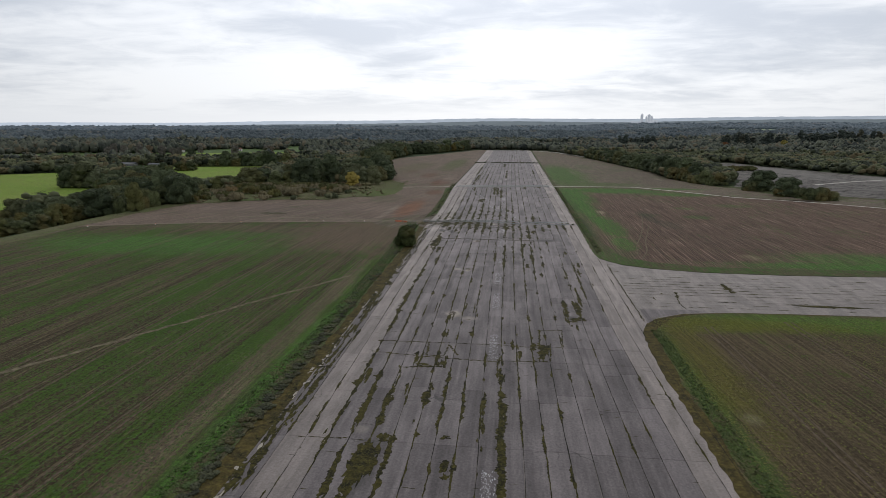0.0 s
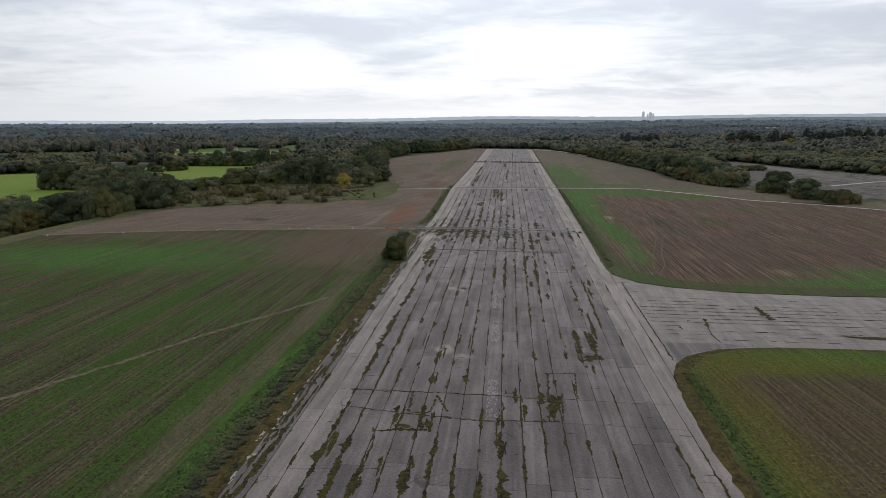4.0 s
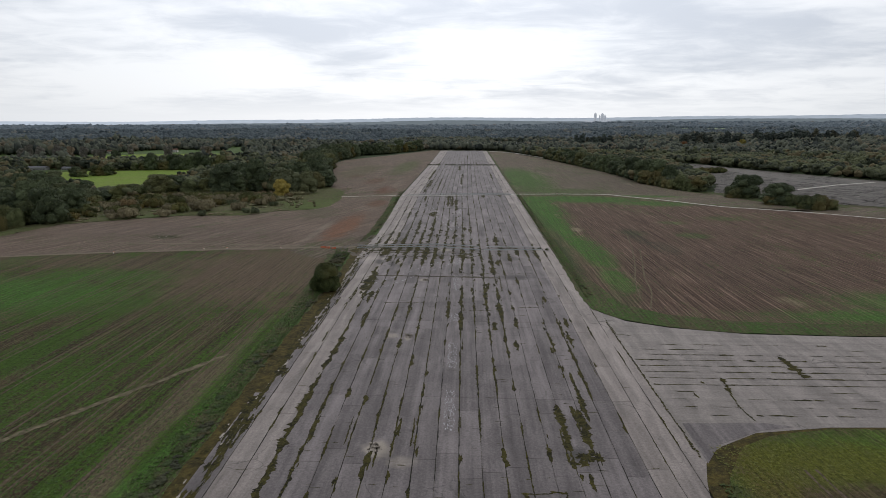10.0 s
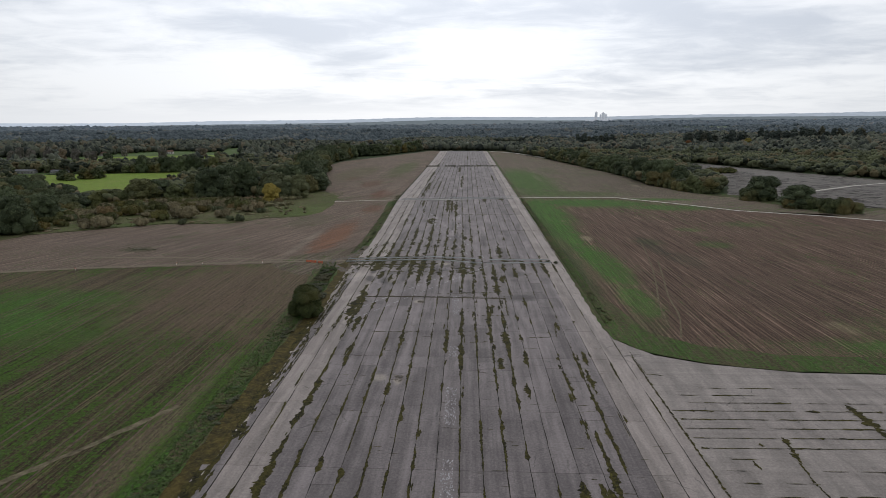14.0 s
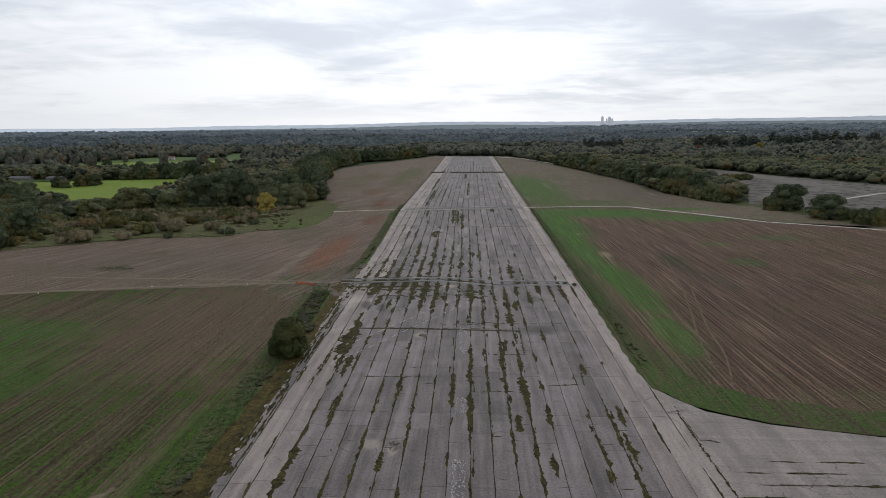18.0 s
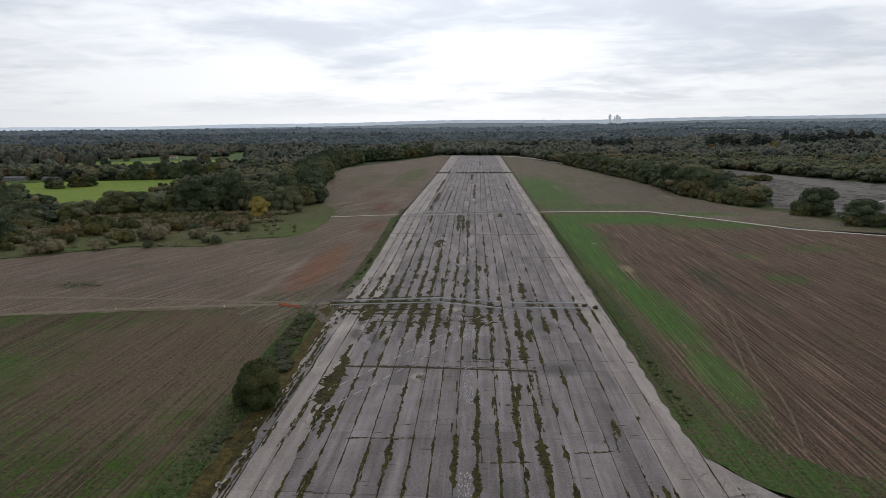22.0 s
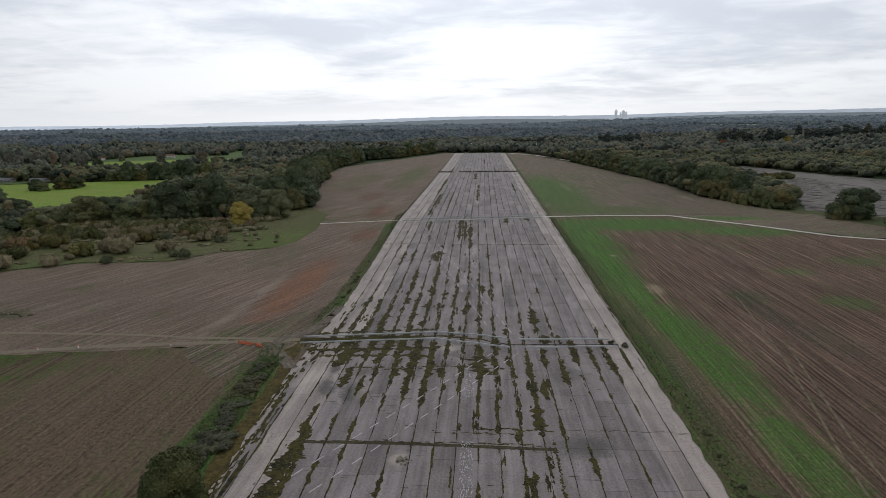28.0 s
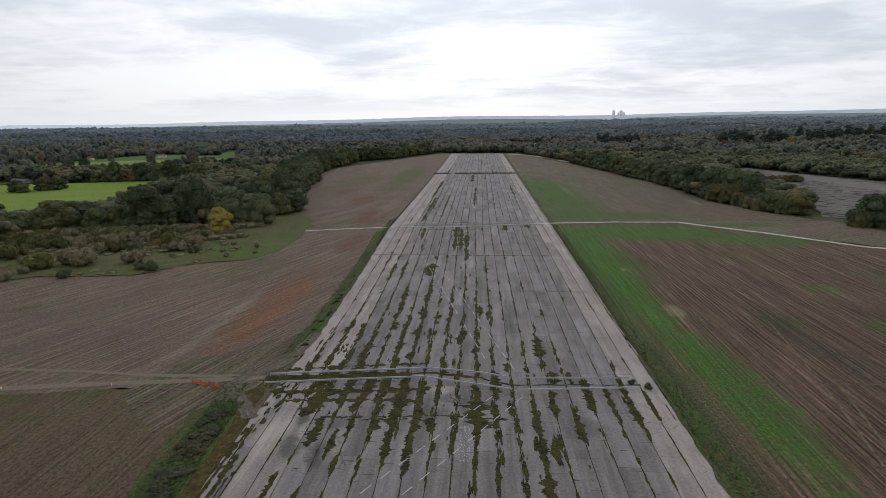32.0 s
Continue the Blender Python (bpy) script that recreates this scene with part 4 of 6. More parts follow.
def make_markings():
    gen = np.random.default_rng(21)
    for y0, y1 in ((76, 87), (133, 151), (174, 191), (203, 219), (236, 243), (268, 288), (306, 318), (422, 432), (446, 470)):
        v, f = [], []
        for _ in range(int((y1 - y0) * 11)):
            y = y0 + (y1 - y0) * gen.random()
            x = joint_x(0.5, y) + (gen.random() - 0.5) * 2.1
            k0 = len(v)
            v.extend(blot(x, y, 0.05 + 0.10 * gen.random(), 0.08 + 0.35 * gen.random(), gen, 0.020, 7))
            f.append(tuple(range(k0, k0 + 7)))
        tagged(new("centreline_marking", mesh("centreline_marking", v, f, M["paint"])), "flaked remains of a white centreline stripe on concrete", "road marking", "centreline stripes", "stuff")
    # two faded dashed guide lines that bend at the footpath
    for x0, y0, x1, y1, n in ((-34, 263, 6, 333, 17), (-27.5, 263, 12, 333, 17), (10, 346, -30, 520, 26), (3.5, 352, -34, 520, 24)):
        for i in range(n):
            a, b = i / n, (i + 0.55) / n
            if gen.random() < 0.12:
                continue
            v, f = ribbon([(x0 + (x1 - x0) * a, y0 + (y1 - y0) * a), (x0 + (x1 - x0) * b, y0 + (y1 - y0) * b)], 0.2, rng, 0.3, 0.5, 0.022)
            tagged(new("dashed_marking", mesh("dashed_marking", v, f, M["paint"])), "thin faded white dash painted on concrete", "road marking", "dashed guide lines")


M["apron"] = concrete("apron_concrete", (0.050, 0.043, 0.036), (0.175, 0.154, 0.135), True, 0.9, True, False)
M["dust"] = plain("dusty_bare_concrete", (0.31, 0.275, 0.23), 0.95, 0.1)
make_joints()
make_patches()
make_markings()


# ---- trodden paths, tyre tracks ----
def rounded(points, times=3):
    """Cuts the corners of a line, so that it bends softly."""
    for _ in range(times):
        q = [points[0]]
        for (x0, y0), (x1, y1) in zip(points, points[1:]):
            q += [(0.75 * x0 + 0.25 * x1, 0.75 * y0 + 0.25 * y1), (0.25 * x0 + 0.75 * x1, 0.25 * y0 + 0.75 * y1)]
        points = q + [points[-1]]
    return points


def path_thing(points, width, mat, name, label, z=0.05, jag=0.25):
    v, f = ribbon(points, width, rng, jag, 1.6, z)
    tagged(new(name, mesh(name, v, f, mat)), label, "path", kind="structure")


M["faint"] = plain("faint_worn_soil", (0.128, 0.108, 0.070), 0.95, 0.05, 0.0, 0.45, 0.6)
M["gravel"] = plain("pale_gravel", (0.46, 0.43, 0.37), 0.95, 0.1, 0.0, 0.3, 1.5)
M["rut"] = plain("trodden_brown_mud", (0.105, 0.082, 0.062), 0.9, 0.1, 0.0, 0.4, 0.8)
M["mud"] = plain("wet_mud", (0.060, 0.046, 0.034), 0.7, 0.3, 0.0, 0.4, 1.0)
M["wheel"] = plain("rutted_soil", (0.100, 0.076, 0.054), 0.95, 0.05, 0.0, 0.4, 1.0)
path_thing([(-125, 85), (-100, 112), (-89, 133), (-80, 150), (-70, 171), (-58, 193), (-50, 208)], 1.3, M["faint"], "footpath", "narrow trodden line across the sown field", 0.05, 0.6)
path_thing([(-212, 293), (-180, 306), (-139, 319), (-89, 331), (-62, 335), (-44, 338)], 2.4, M["track"], "dirt_path", "pale dirt path leading to the runway crossing")
path_thing([(-150, 338.5), (-110, 339.4), (-88, 339.3), (-70, 337.8), (-49, 338.5)], 1.5, M["track"], "dirt_path", "second trodden line beside the dirt path")
path_thing([(-45, 337.4), (-26, 340), (-14, 342)], 2.6, M["moss"], "footpath", "mossy end of the footpath on the runway", 0.018, 0.6)
path_thing([(-14, 342), (-9, 342.6), (3, 340.4)], 1.2, M["moss"], "footpath", "mossy middle of the footpath", 0.018, 0.8)
path_thing([(3, 340), (9, 337), (36, 338.5)], 0.5, M["joint"], "footpath", "thin weedy line between the guard rails", 0.018, 0.9)
for q, w, mm, z in ((0.0, 3.0, "rut", 0.060), (1.0, 0.55, "mud", 0.068), (-0.9, 0.6, "mud", 0.068), (0.1, 0.5, "faint", 0.064)):
    path_thing(rounded([(-40.6 - q, 368), (-41.6 - q, 352), (-43.2 - q, 343.5), (-49.6 - q, 338.5), (-48.8 - q, 331), (-43.8 - q, 325), (-40.4 - q * 0.5, 319)]), w, M[mm], "dirt_path", "rutted muddy bend at the end of the rails", z, 0.15)
path_thing([(-130, 519), (-83, 530), (-67, 536), (-46, 542)], 1.8, M["gravel"], "gravel_path", "pale gravel path to the far crossing")
path_thing([(-46, 542), (-13, 546), (38, 558)], 2.6, M["gravel"], "gravel_path", "pale gravel path over the runway", 0.03)
path_thing([(38, 559), (75, 565), (111, 566), (123, 553), (143, 533), (172, 497), (215, 474), (250, 446), (330, 400)], 2.9, M["gravel"], "gravel_path", "pale gravel farm path along the ploughed field")
path_thing([(60, 341), (73, 341.3), (83, 341.6), (200, 345.1)], 0.8, M["wheel"], "footpath", "faint trodden line across the ploughed field", 0.024, 0.4)
path_thing([(285, 624), (345, 673), (400, 706)], 3.2, M["gravel"], "gravel_path", "pale gravel track over the apron", 0.14, 0.3)
path_thing([(111, 567), (150, 570), (192, 573)], 1.6, M["track"], "dirt_path", "dirt spur to the hedge gap")
path_thing([(45, 1400), (90, 1330), (128, 1140)], 7.0, M["gravel"], "gravel_path", "pale track at the far end of the runway")
for i, (x0, y0, x1, y1) in enumerate(((-50, 60, -52, 235), (-62, 60, -62, 300), (-74, 60, -74, 315), (-87, 60, -86, 318), (-99, 60, -99, 315), (-112, 60, -111, 312), (-125, 60, -124, 308), (-150, 60, -148, 300), (-175, 60, -173, 292), (66, 262, 68, 420), (90, 250, 90, 520), (114, 250, 114, 520), (138, 252, 138, 520), (60, 60, 57, 165), (84, 60, 80, 172))):
    for s in (-0.9, 0.9):
        path_thing([(x0 + s, y0), (x1 + s, y1)], 0.4, M["wheel"], "tyre_track", "tractor tyre line pressed into the soil", 0.03, 0.5)

for q, line in enumerate(([(82, 385), (75, 344), (67, 308), (60, 281), (57, 262)], [(78, 344), (71, 313), (65, 288), (63, 271), (57, 252)])):
    path_thing(rounded(line), 0.45, M["faint"], "tyre_track", "pale curved tyre line across the ploughed soil", 0.036 + 0.005 * q, 0.5)

# ---- guard rails at the crossings ----
def guard_rail(points, label):
    rail = tagged(new("guard_rail"), label, "guard rail", "rails at the runway crossings")
    rail.location = (points[0][0], points[0][1], 0)
    ox, oy = points[0]
    prof = [(0.0, 0.40), (0.06, 0.46), (0.0, 0.54), (0.06, 0.62), (0.06, 0.68), (0.0, 0.74), (-0.09, 0.74), (-0.09, 0.70), (-0.05, 0.66), (-0.05, 0.40)]
    v, f = [], []
    for i, (px, py) in enumerate(points):
        qx, qy = points[min(i + 1, len(points) - 1)]
        ax, ay = points[max(i - 1, 0)]
        d = math.hypot(qx - ax, qy - ay)
        nx, ny = (qy - ay) / d, -(qx - ax) / d
        for a, z in prof:
            v.append((px - ox + nx * (a + 0.07), py - oy + ny * (a + 0.07), z))
        if i:
            n = len(prof)
            for q in range(n):
                f.append(((i - 1) * n + q, (i - 1) * n + (q + 1) % n, i * n + (q + 1) % n, i * n + q))
    part("beam", mesh("beam", v, f, M["steel"]), rail, "galvanised corrugated steel beam")
    posts = box_mesh("post", 0.11, 0.11, 0.72, M["steel"])
    for (ax, ay), (bx, by) in zip(points, points[1:]):
        n = max(1, round(math.hypot(bx - ax, by - ay) / 3.2))
        for i in range(n + 1):
            p = part("post", posts, rail)
            p.location = (ax + (bx - ax) * i / n - ox, ay + (by - ay) * i / n - oy, 0)


guard_rail([(-42.9, 334.3), (-26, 337), (-9.8, 339.4), (9.0, 333.8)], "long low galvanised steel guard rail bent across the runway")
guard_rail([(10.9, 333.5), (35.2, 336.1)], "low galvanised steel guard rail on the concrete")
guard_rail([(-43.2, 338.9), (-9, 344.4), (2.5, 342.4), (8.6, 340)], "low steel guard rail behind the footpath")
guard_rail([(11.6, 339.7), (34.2, 341)], "straight low steel guard rail behind the footpath")
guard_rail([(-44, 538), (-13, 543.5), (36, 553)], "low steel guard rail along the far gravel path")
guard_rail([(-43, 546), (-13, 551), (36, 561.5)], "low steel guard rail on the far side of the gravel path")


# ---- plants ----
def ball(sub):
    bm = bmesh.new()
    bmesh.ops.create_icosphere(bm, subdivisions=sub, radius=1)
    v = np.array([x.co[:] for x in bm.verts])
    f = np.array([[q.index for q in x.verts] for x in bm.faces])
    bm.free()
    return v, f


BALL1, BALL2 = ball(1), ball(2)


def lobes_mesh(name, lobes, leaves, size, mat, seed, core=0.84):
    """Crown of lumpy lobes (x, y, z, rx, rz) covered with small leaf sprays."""
    gen = np.random.default_rng(seed)
    V, F, n0 = [], [], 0
    bv, bf = BALL2
    for x, y, z, rx, rz in lobes:
        k = core * (0.82 + 0.36 * gen.random((len(bv), 1)))
        V.append(bv * k * (rx, rx, rz) + (x, y, z))
        F.extend((bf + n0).tolist())
        n0 += len(bv)
    total = sum(l[3] ** 2 for l in lobes)
    for x, y, z, rx, rz in lobes:
        n = int(leaves * rx * rx / total)
        d = gen.normal(size=(n, 3))
        d /= np.linalg.norm(d, axis=1, keepdims=True)
        d[:, 2] = np.where(d[:, 2] < -0.45, -d[:, 2], d[:, 2])
        c = d * (0.88 + 0.20 * gen.random((n, 1))) * (rx, rx, rz) + (x, y, z)
        nrm = d + gen.normal(size=(n, 3)) * 0.55
        nrm /= np.linalg.norm(nrm, axis=1, keepdims=True)
        t = np.cross(nrm, gen.normal(size=(n, 3)))
        t /= np.linalg.norm(t, axis=1, keepdims=True)
        b = np.cross(nrm, t)
        s = size * (0.6 + 0.8 * gen.random((n, 1)))
        q = np.stack([c - t * s, c - b * s * 0.6, c + t * s, c + b * s * 0.6 + nrm * s * 0.2], 1).reshape(-1, 3)
        V.append(q)
        F.extend((np.arange(n)[:, None] * 4 + np.arange(4) + n0).tolist())
        n0 += 4 * n
    return mesh(name, np.concatenate(V), F, mat)


def crown_lobes(gen, r, h, low, n):
    out = [(0, 0, low + (h - low) * 0.55, r * 0.72, (h - low) * 0.45)]
    for i in range(n):
        a = 2 * math.pi * (i / n + 0.08 * gen.random())
        q = r * (0.42 + 0.25 * gen.random())
        z = low + (h - low) * (0.25 + 0.5 * gen.random())
        s = r * (0.36 + 0.2 * gen.random())
        out.append((q * math.cos(a), q * math.sin(a), z, s, s * 0.85))
    for i in range(6):
        a = 1.05 * i + gen.random()
        s = r * (0.32 + 0.12 * gen.random())
        out.append((0.62 * r * math.cos(a), 0.62 * r * math.sin(a), low + (h - low) * 0.14, s, (h - low) * 0.17))
    for i in range(3):
        s = r * (0.3 + 0.15 * gen.random())
        out.append((gen.normal() * r * 0.28, gen.normal() * r * 0.28, h - s * 0.8, s, s * 0.8))
    return out


def trunk_mesh(name, r, h, gen):
    """Tapered leaning trunk with a fork of limbs."""
    V, F = [], []

    def limb(p, q, ra, rb):
        k0 = len(V)
        for c, rr in ((p, ra), (q, rb)):
            for i in range(7):
                a = 2 * math.pi * i / 7
                V.append((c[0] + rr * math.cos(a), c[1] + rr * math.sin(a), c[2]))
        for i in range(7):
            F.append((k0 + i, k0 + (i + 1) % 7, k0 + 7 + (i + 1) % 7, k0 + 7 + i))

    top = (gen.normal() * 0.2, gen.normal() * 0.2, h * 0.42)
    limb((0, 0, -0.3), top, r, r * 0.7)
    for i in range(4):
        a = math.pi / 2 * i + gen.random()
        limb(top, (top[0] + math.cos(a) * h * 0.2, top[1] + math.sin(a) * h * 0.2, h * (0.62 + 0.15 * gen.random())), r * 0.5, r * 0.16)
    return mesh(name, V, F, M["bark"])


M["oak"] = foliage("oak_leaves", (0.0396, 0.0482, 0.0228), (0.1330, 0.1498, 0.0653), (0.17, 0.13, 0.05), 0.6)
M["dark_leaf"] = foliage("dark_green_leaves", (0.0390, 0.0509, 0.0273), (0.1187, 0.1429, 0.0725))
M["olive_leaf"] = foliage("olive_autumn_leaves", (0.0498, 0.0540, 0.0207), (0.1325, 0.1368, 0.0513), (0.14, 0.10, 0.035), 0.6)
M["bush_leaf"] = foliage("broad_bush_leaves", (0.0371, 0.0477, 0.0170), (0.1154, 0.1344, 0.0476), (0.14, 0.12, 0.045), 0.4)
M["yellow_leaf"] = foliage("yellow_autumn_leaves", (0.16, 0.135, 0.035), (0.36, 0.29, 0.075))
M["bare_leaf"] = foliage("brown_scrub_twigs", (0.12, 0.102, 0.062), (0.25, 0.215, 0.125))
M["thicket"] = foliage("thicket_leaves", (0.095, 0.086, 0.046), (0.185, 0.172, 0.090), (0.18, 0.125, 0.075), 0.8)
M["verge_leaf"] = foliage("bramble_leaves", (0.030, 0.033, 0.020), (0.080, 0.084, 0.044), (0.08, 0.065, 0.03), 0.5)
M["nettle_leaf"] = foliage("nettle_leaves", (0.030, 0.044, 0.016), (0.066, 0.098, 0.030), (0.10, 0.085, 0.04), 0.5)
M["bare_crown"] = foliage("grey_thinning_leaves", (0.085, 0.078, 0.064), (0.190, 0.175, 0.145))
M["willow_leaf"] = foliage("grey_willow_leaves", (0.0567, 0.0668, 0.0359), (0.1400, 0.1551, 0.0819))


def make_tree(name, label, cat, group, mat, r, h, low, seed, leaves=850, n=7, size=0.5):
    gen = np.random.default_rng(seed)
    t = tagged(new(name), label, cat, group)
    part("trunk", trunk_mesh("trunk", 0.03 * h, h, gen), t)
    part("crown", lobes_mesh("crown", crown_lobes(gen, r, h, low, n), int(leaves * 2.2), size * 0.68, mat, seed), t)
    return t


def at(x, y, s=1.0, turn=0.0, sz=None):
    return pose(x, y, float(land(x, y)), 0, 0, turn) @ Matrix.Diagonal((s, s, sz or s, 1))


PARK = (0, -400)
PROTO = [make_tree("oak_tree", "dark green oak with a broad rounded crown", "tree", "edge trees", M["oak"], 6.2, 12.5, 0.5, 11, 2600, 9, 0.42),
         make_tree("oak_tree", "dark green oak with a lumpy spreading crown", "tree", "edge trees", M["dark_leaf"], 5.6, 11.5, 0.3, 12, 2400, 9, 0.40),
         make_tree("field_tree", "olive green tree turning brown in autumn", "tree", "edge trees", M["olive_leaf"], 4.6, 10.0, 0.2, 13, 2200, 9, 0.36),
         make_tree("field_tree", "tall dark tree in the woodland edge", "tree", "edge trees", M["dark_leaf"], 5.0, 14.5, 0.6, 14, 2400, 10, 0.40),
         make_tree("willow_tree", "grey green willow with a loose crown", "tree", "edge trees", M["willow_leaf"], 4.2, 8.5, 0.3, 15, 2000, 9, 0.34),
         make_tree("hedge_bush", "dense dark green hedge bush down to the ground", "bush", "hedge bushes", M["oak"], 5.2, 7.4, 0.0, 16, 3400, 14, 0.30)]
used = set()


def plant(i, x, y, s=1.0, sz=None):
    turn = rng.uniform(0, 360)
    if i in used:
        return copy_thing(PROTO[i], at(x, y, s, turn, sz))
    used.add(i)
    PROTO[i].matrix_basis = at(x, y, s, turn, sz)
    return PROTO[i]


def along(points, every):
    out, left = [], 0.0
    for (ax, ay), (bx, by) in zip(points, points[1:]):
        d = math.hypot(bx - ax, by - ay)
        q = left
        while q < d:
            out.append((ax + (bx - ax) * q / d, ay + (by - ay) * q / d, -(by - ay) / d, (bx - ax) / d))
            q += every
        left = q - d
    return out


def inside(x, y, poly):
    hit = False
    for (ax, ay), (bx, by) in zip(poly, poly[1:] + poly[:1]):
        if (ay > y) != (by > y) and x < ax + (y - ay) * (bx - ax) / (by - ay):
            hit = not hit
    return hit


LEFT_EDGE = [(-278, 300), (-262, 335), (-250, 373), (-243, 430), (-236, 500), (-200, 517), (-158, 528), (-134, 530), (-124, 542), (-117, 566), (-114, 596), (-137, 675), (-160, 807), (-186, 928), (-184, 1163), (-142, 1238), (-95, 1420)]
RIGHT_EDGE = [(130, 1100), (154, 901), (170, 750), (165, 672), (177, 618), (191, 597)]
# the wood in the valley between the two meadows, and the belt of trees below the field bank
VALLEY_WOOD = [(-214, 352), (-262, 346), (-322, 366), (-332, 410), (-320, 468), (-352, 486), (-360, 548), (-384, 572), (-443, 616), (-462, 670), (-450, 715), (-425, 725), (-388, 660), (-352, 612), (-318, 585), (-286, 555), (-258, 530), (-246, 496), (-238, 455), (-224, 420), (-213, 398)]
BANK_BELT = [(-254, 340), (-262, 300), (-276, 255), (-316, 255), (-334, 330), (-330, 362), (-300, 352)]
# big trees of the left-hand wood: kind, x, y, width, height
SIZE = {0: (12.4, 12.5), 1: (11.2, 11.5), 2: (9.2, 10.0), 3: (10.0, 14.5), 4: (8.4, 8.5), 5: (10.4, 8.2)}


def grow(i, x, y, w, h):
    a, b = SIZE[i]
    ob = plant(i, x, y, 0.84 * w / a, 1.04 * h / b)
    if i == 5:
        ob.location.z -= 0.16 * h
    return ob


for i, x, y, w, h in ((1, -141, 612, 20, 17), (4, -121, 588, 15, 13), (4, -120, 552, 12, 10), (4, -128, 548, 9, 7), (3, -153, 549, 15, 18), (1, -162, 560, 15, 16), (1, -180, 538, 17, 14),
                      (2, -192, 532, 12, 11), (0, -201, 528, 17, 11), (2, -213, 526, 12, 8), (1, -224, 530, 18, 9.5), (0, -238, 526, 16, 10), (2, -250, 520, 15, 11), (1, -186, 590, 18, 13), (0, -206, 575, 15, 9), (1, -345, 600, 18, 10), (0, -362, 618, 18, 11), (1, -352, 640, 16, 9), (2, -340, 585, 14, 9), (5, -244, 455, 10, 7)):
    grow(i, x, y, w, h)
for poly, gap in ((VALLEY_WOOD, 12.0), (BANK_BELT, 11.5)):
    y = 250.0
    while y < 830:
        x = -560.0
        while x < -205:
            px, py = x + rng.uniform(-3.5, 3.5), y + rng.uniform(-3.5, 3.5)
            if inside(px, py, poly):
                edge = py < 440 and px > -250
                h = rng.uniform(10.5, 14.5) if edge else rng.uniform(9.0, 11.5) if py < 520 else rng.uniform(8.5, 12.5)
                if poly is BANK_BELT:
                    h = rng.uniform(7.5, 11.0)
                elif px > -290 and py > 450:
                    h = rng.uniform(6.0, 9.0)
                grow(rng.choice((0, 1, 2, 3, 0, 5, 4) if poly is VALLEY_WOOD else (2, 2, 0, 4, 5)), px, py, rng.uniform(10.5, 16.0), h)
            x += gap
        y += gap
for x, y, w, h in ((-457, 608, 17, 15), (-442, 611, 20, 16), (-428, 622, 12, 9)):
    grow(1, x, y, w, h)
for x, y, nx, ny in along(LEFT_EDGE[10:], 12.5):
    for row in range(2):
        d = 5 + row * 13 + rng.uniform(-4, 4)
        i = rng.choice((0, 1, 2, 4, 3)) if row == 0 else rng.choice((0, 1, 1, 3))
        grow(i, x - abs(nx) * d - 0.2 * d, y + rng.uniform(-4, 4), rng.uniform(11, 18), rng.uniform(9, 15))
for x, y, nx, ny in along(LEFT_EDGE[4:11], 11):
    d = rng.uniform(15, 45)
    grow(rng.choice((0, 1, 2, 3, 4)), x - 0.8 * d, y + 0.7 * d, rng.uniform(13, 19), rng.uniform(6, 9) if x < -165 else rng.uniform(9, 13))
for x, y, nx, ny in along(RIGHT_EDGE, 8.2):
    for row in range(2):
        d = 3 + row * 11 + rng.uniform(-2, 2)
        if row and y < 640:
            continue
        h = rng.uniform(9, 12) + (2.0 if y < 720 else 0)
        grow(rng.choice((0, 5, 5, 1)) if row == 0 else rng.choice((0, 1, 2)), x + abs(nx) * d, y + ny * d * 0.3, rng.uniform(12, 16.5), h)
for i, x, y, w, h in ((5, 202, 555, 17, 11.5), (0, 206, 559, 16, 9.5), (1, 213, 560, 18, 10.5), (5, 211, 556, 20, 13), (5, 219, 562, 17, 11.5), (5, 211, 513, 15, 9.5), (1, 216, 516, 16, 9.0), (5, 219, 511, 18, 11.5), (0, 223, 515, 14, 7.5), (5, 226, 514, 15, 8.5),
                      (5, 223, 492, 16, 13), (5, 230, 489, 18, 14), (5, 238, 489, 14, 10), (5, 268, 470, 10, 6)):
    grow(i, x, y, w, h)
park = make_tree("park_tree", "grey thinning park tree at the edge of the pasture", "tree", "park trees", M["bare_crown"], 4.5, 10.0, 0.6, 18, 2200, 9, 0.36)
park_used = False
for x, y in ((-761, 1142), (-771, 1190), (-710, 1144), (-745, 1200), (-764, 1267), (-690, 1190), (-672, 1194), (-640, 1160), (-723, 1408), (-617, 1363), (-630, 1380), (-800, 1180), (-820, 1230), (-560, 1400), (-545, 1390)):
    w, h = rng.uniform(9, 13), rng.uniform(12, 17)
    if park_used:
        copy_thing(park, at(x, y, w / 9.0, rng.uniform(0, 360), h / 10.0))
    else:
        park.matrix_basis = at(x, y, w / 9.0, 20, h / 10.0)
        park_used = True
for x, y, nx, ny in along([(-476, 964), (-437, 976), (-372, 1004), (-340, 1010)], 10.5):
    grow(rng.choice((1, 1, 0)), x, y, rng.uniform(12, 16), rng.uniform(12, 16))
for x, y, w, h in ((-477, 840, 14, 10), (-472, 862, 16, 15), (-462, 868, 15, 14), (-481, 872, 15, 13), (-466, 885, 14, 12), (-490, 846, 12, 8), (-600, 1135, 13, 13), (-560, 1150, 6, 5), (-555, 1165, 6, 5), (-530, 1210, 6, 5), (-535, 1205, 6, 6), (-480, 1330, 8, 7)):
    grow(rng.choice((0, 1)), x, y, w, h)
for x, y, nx, ny in along([(-520, 966), (-486, 974)], 7):
    grow(5, x, y, 10, 6)
yellow = make_tree("autumn_tree", "small tree in full yellow autumn leaf", "tree", "", M["yellow_leaf"], 4.6, 9.5, 0.1, 31, 2600, 8, 0.32)
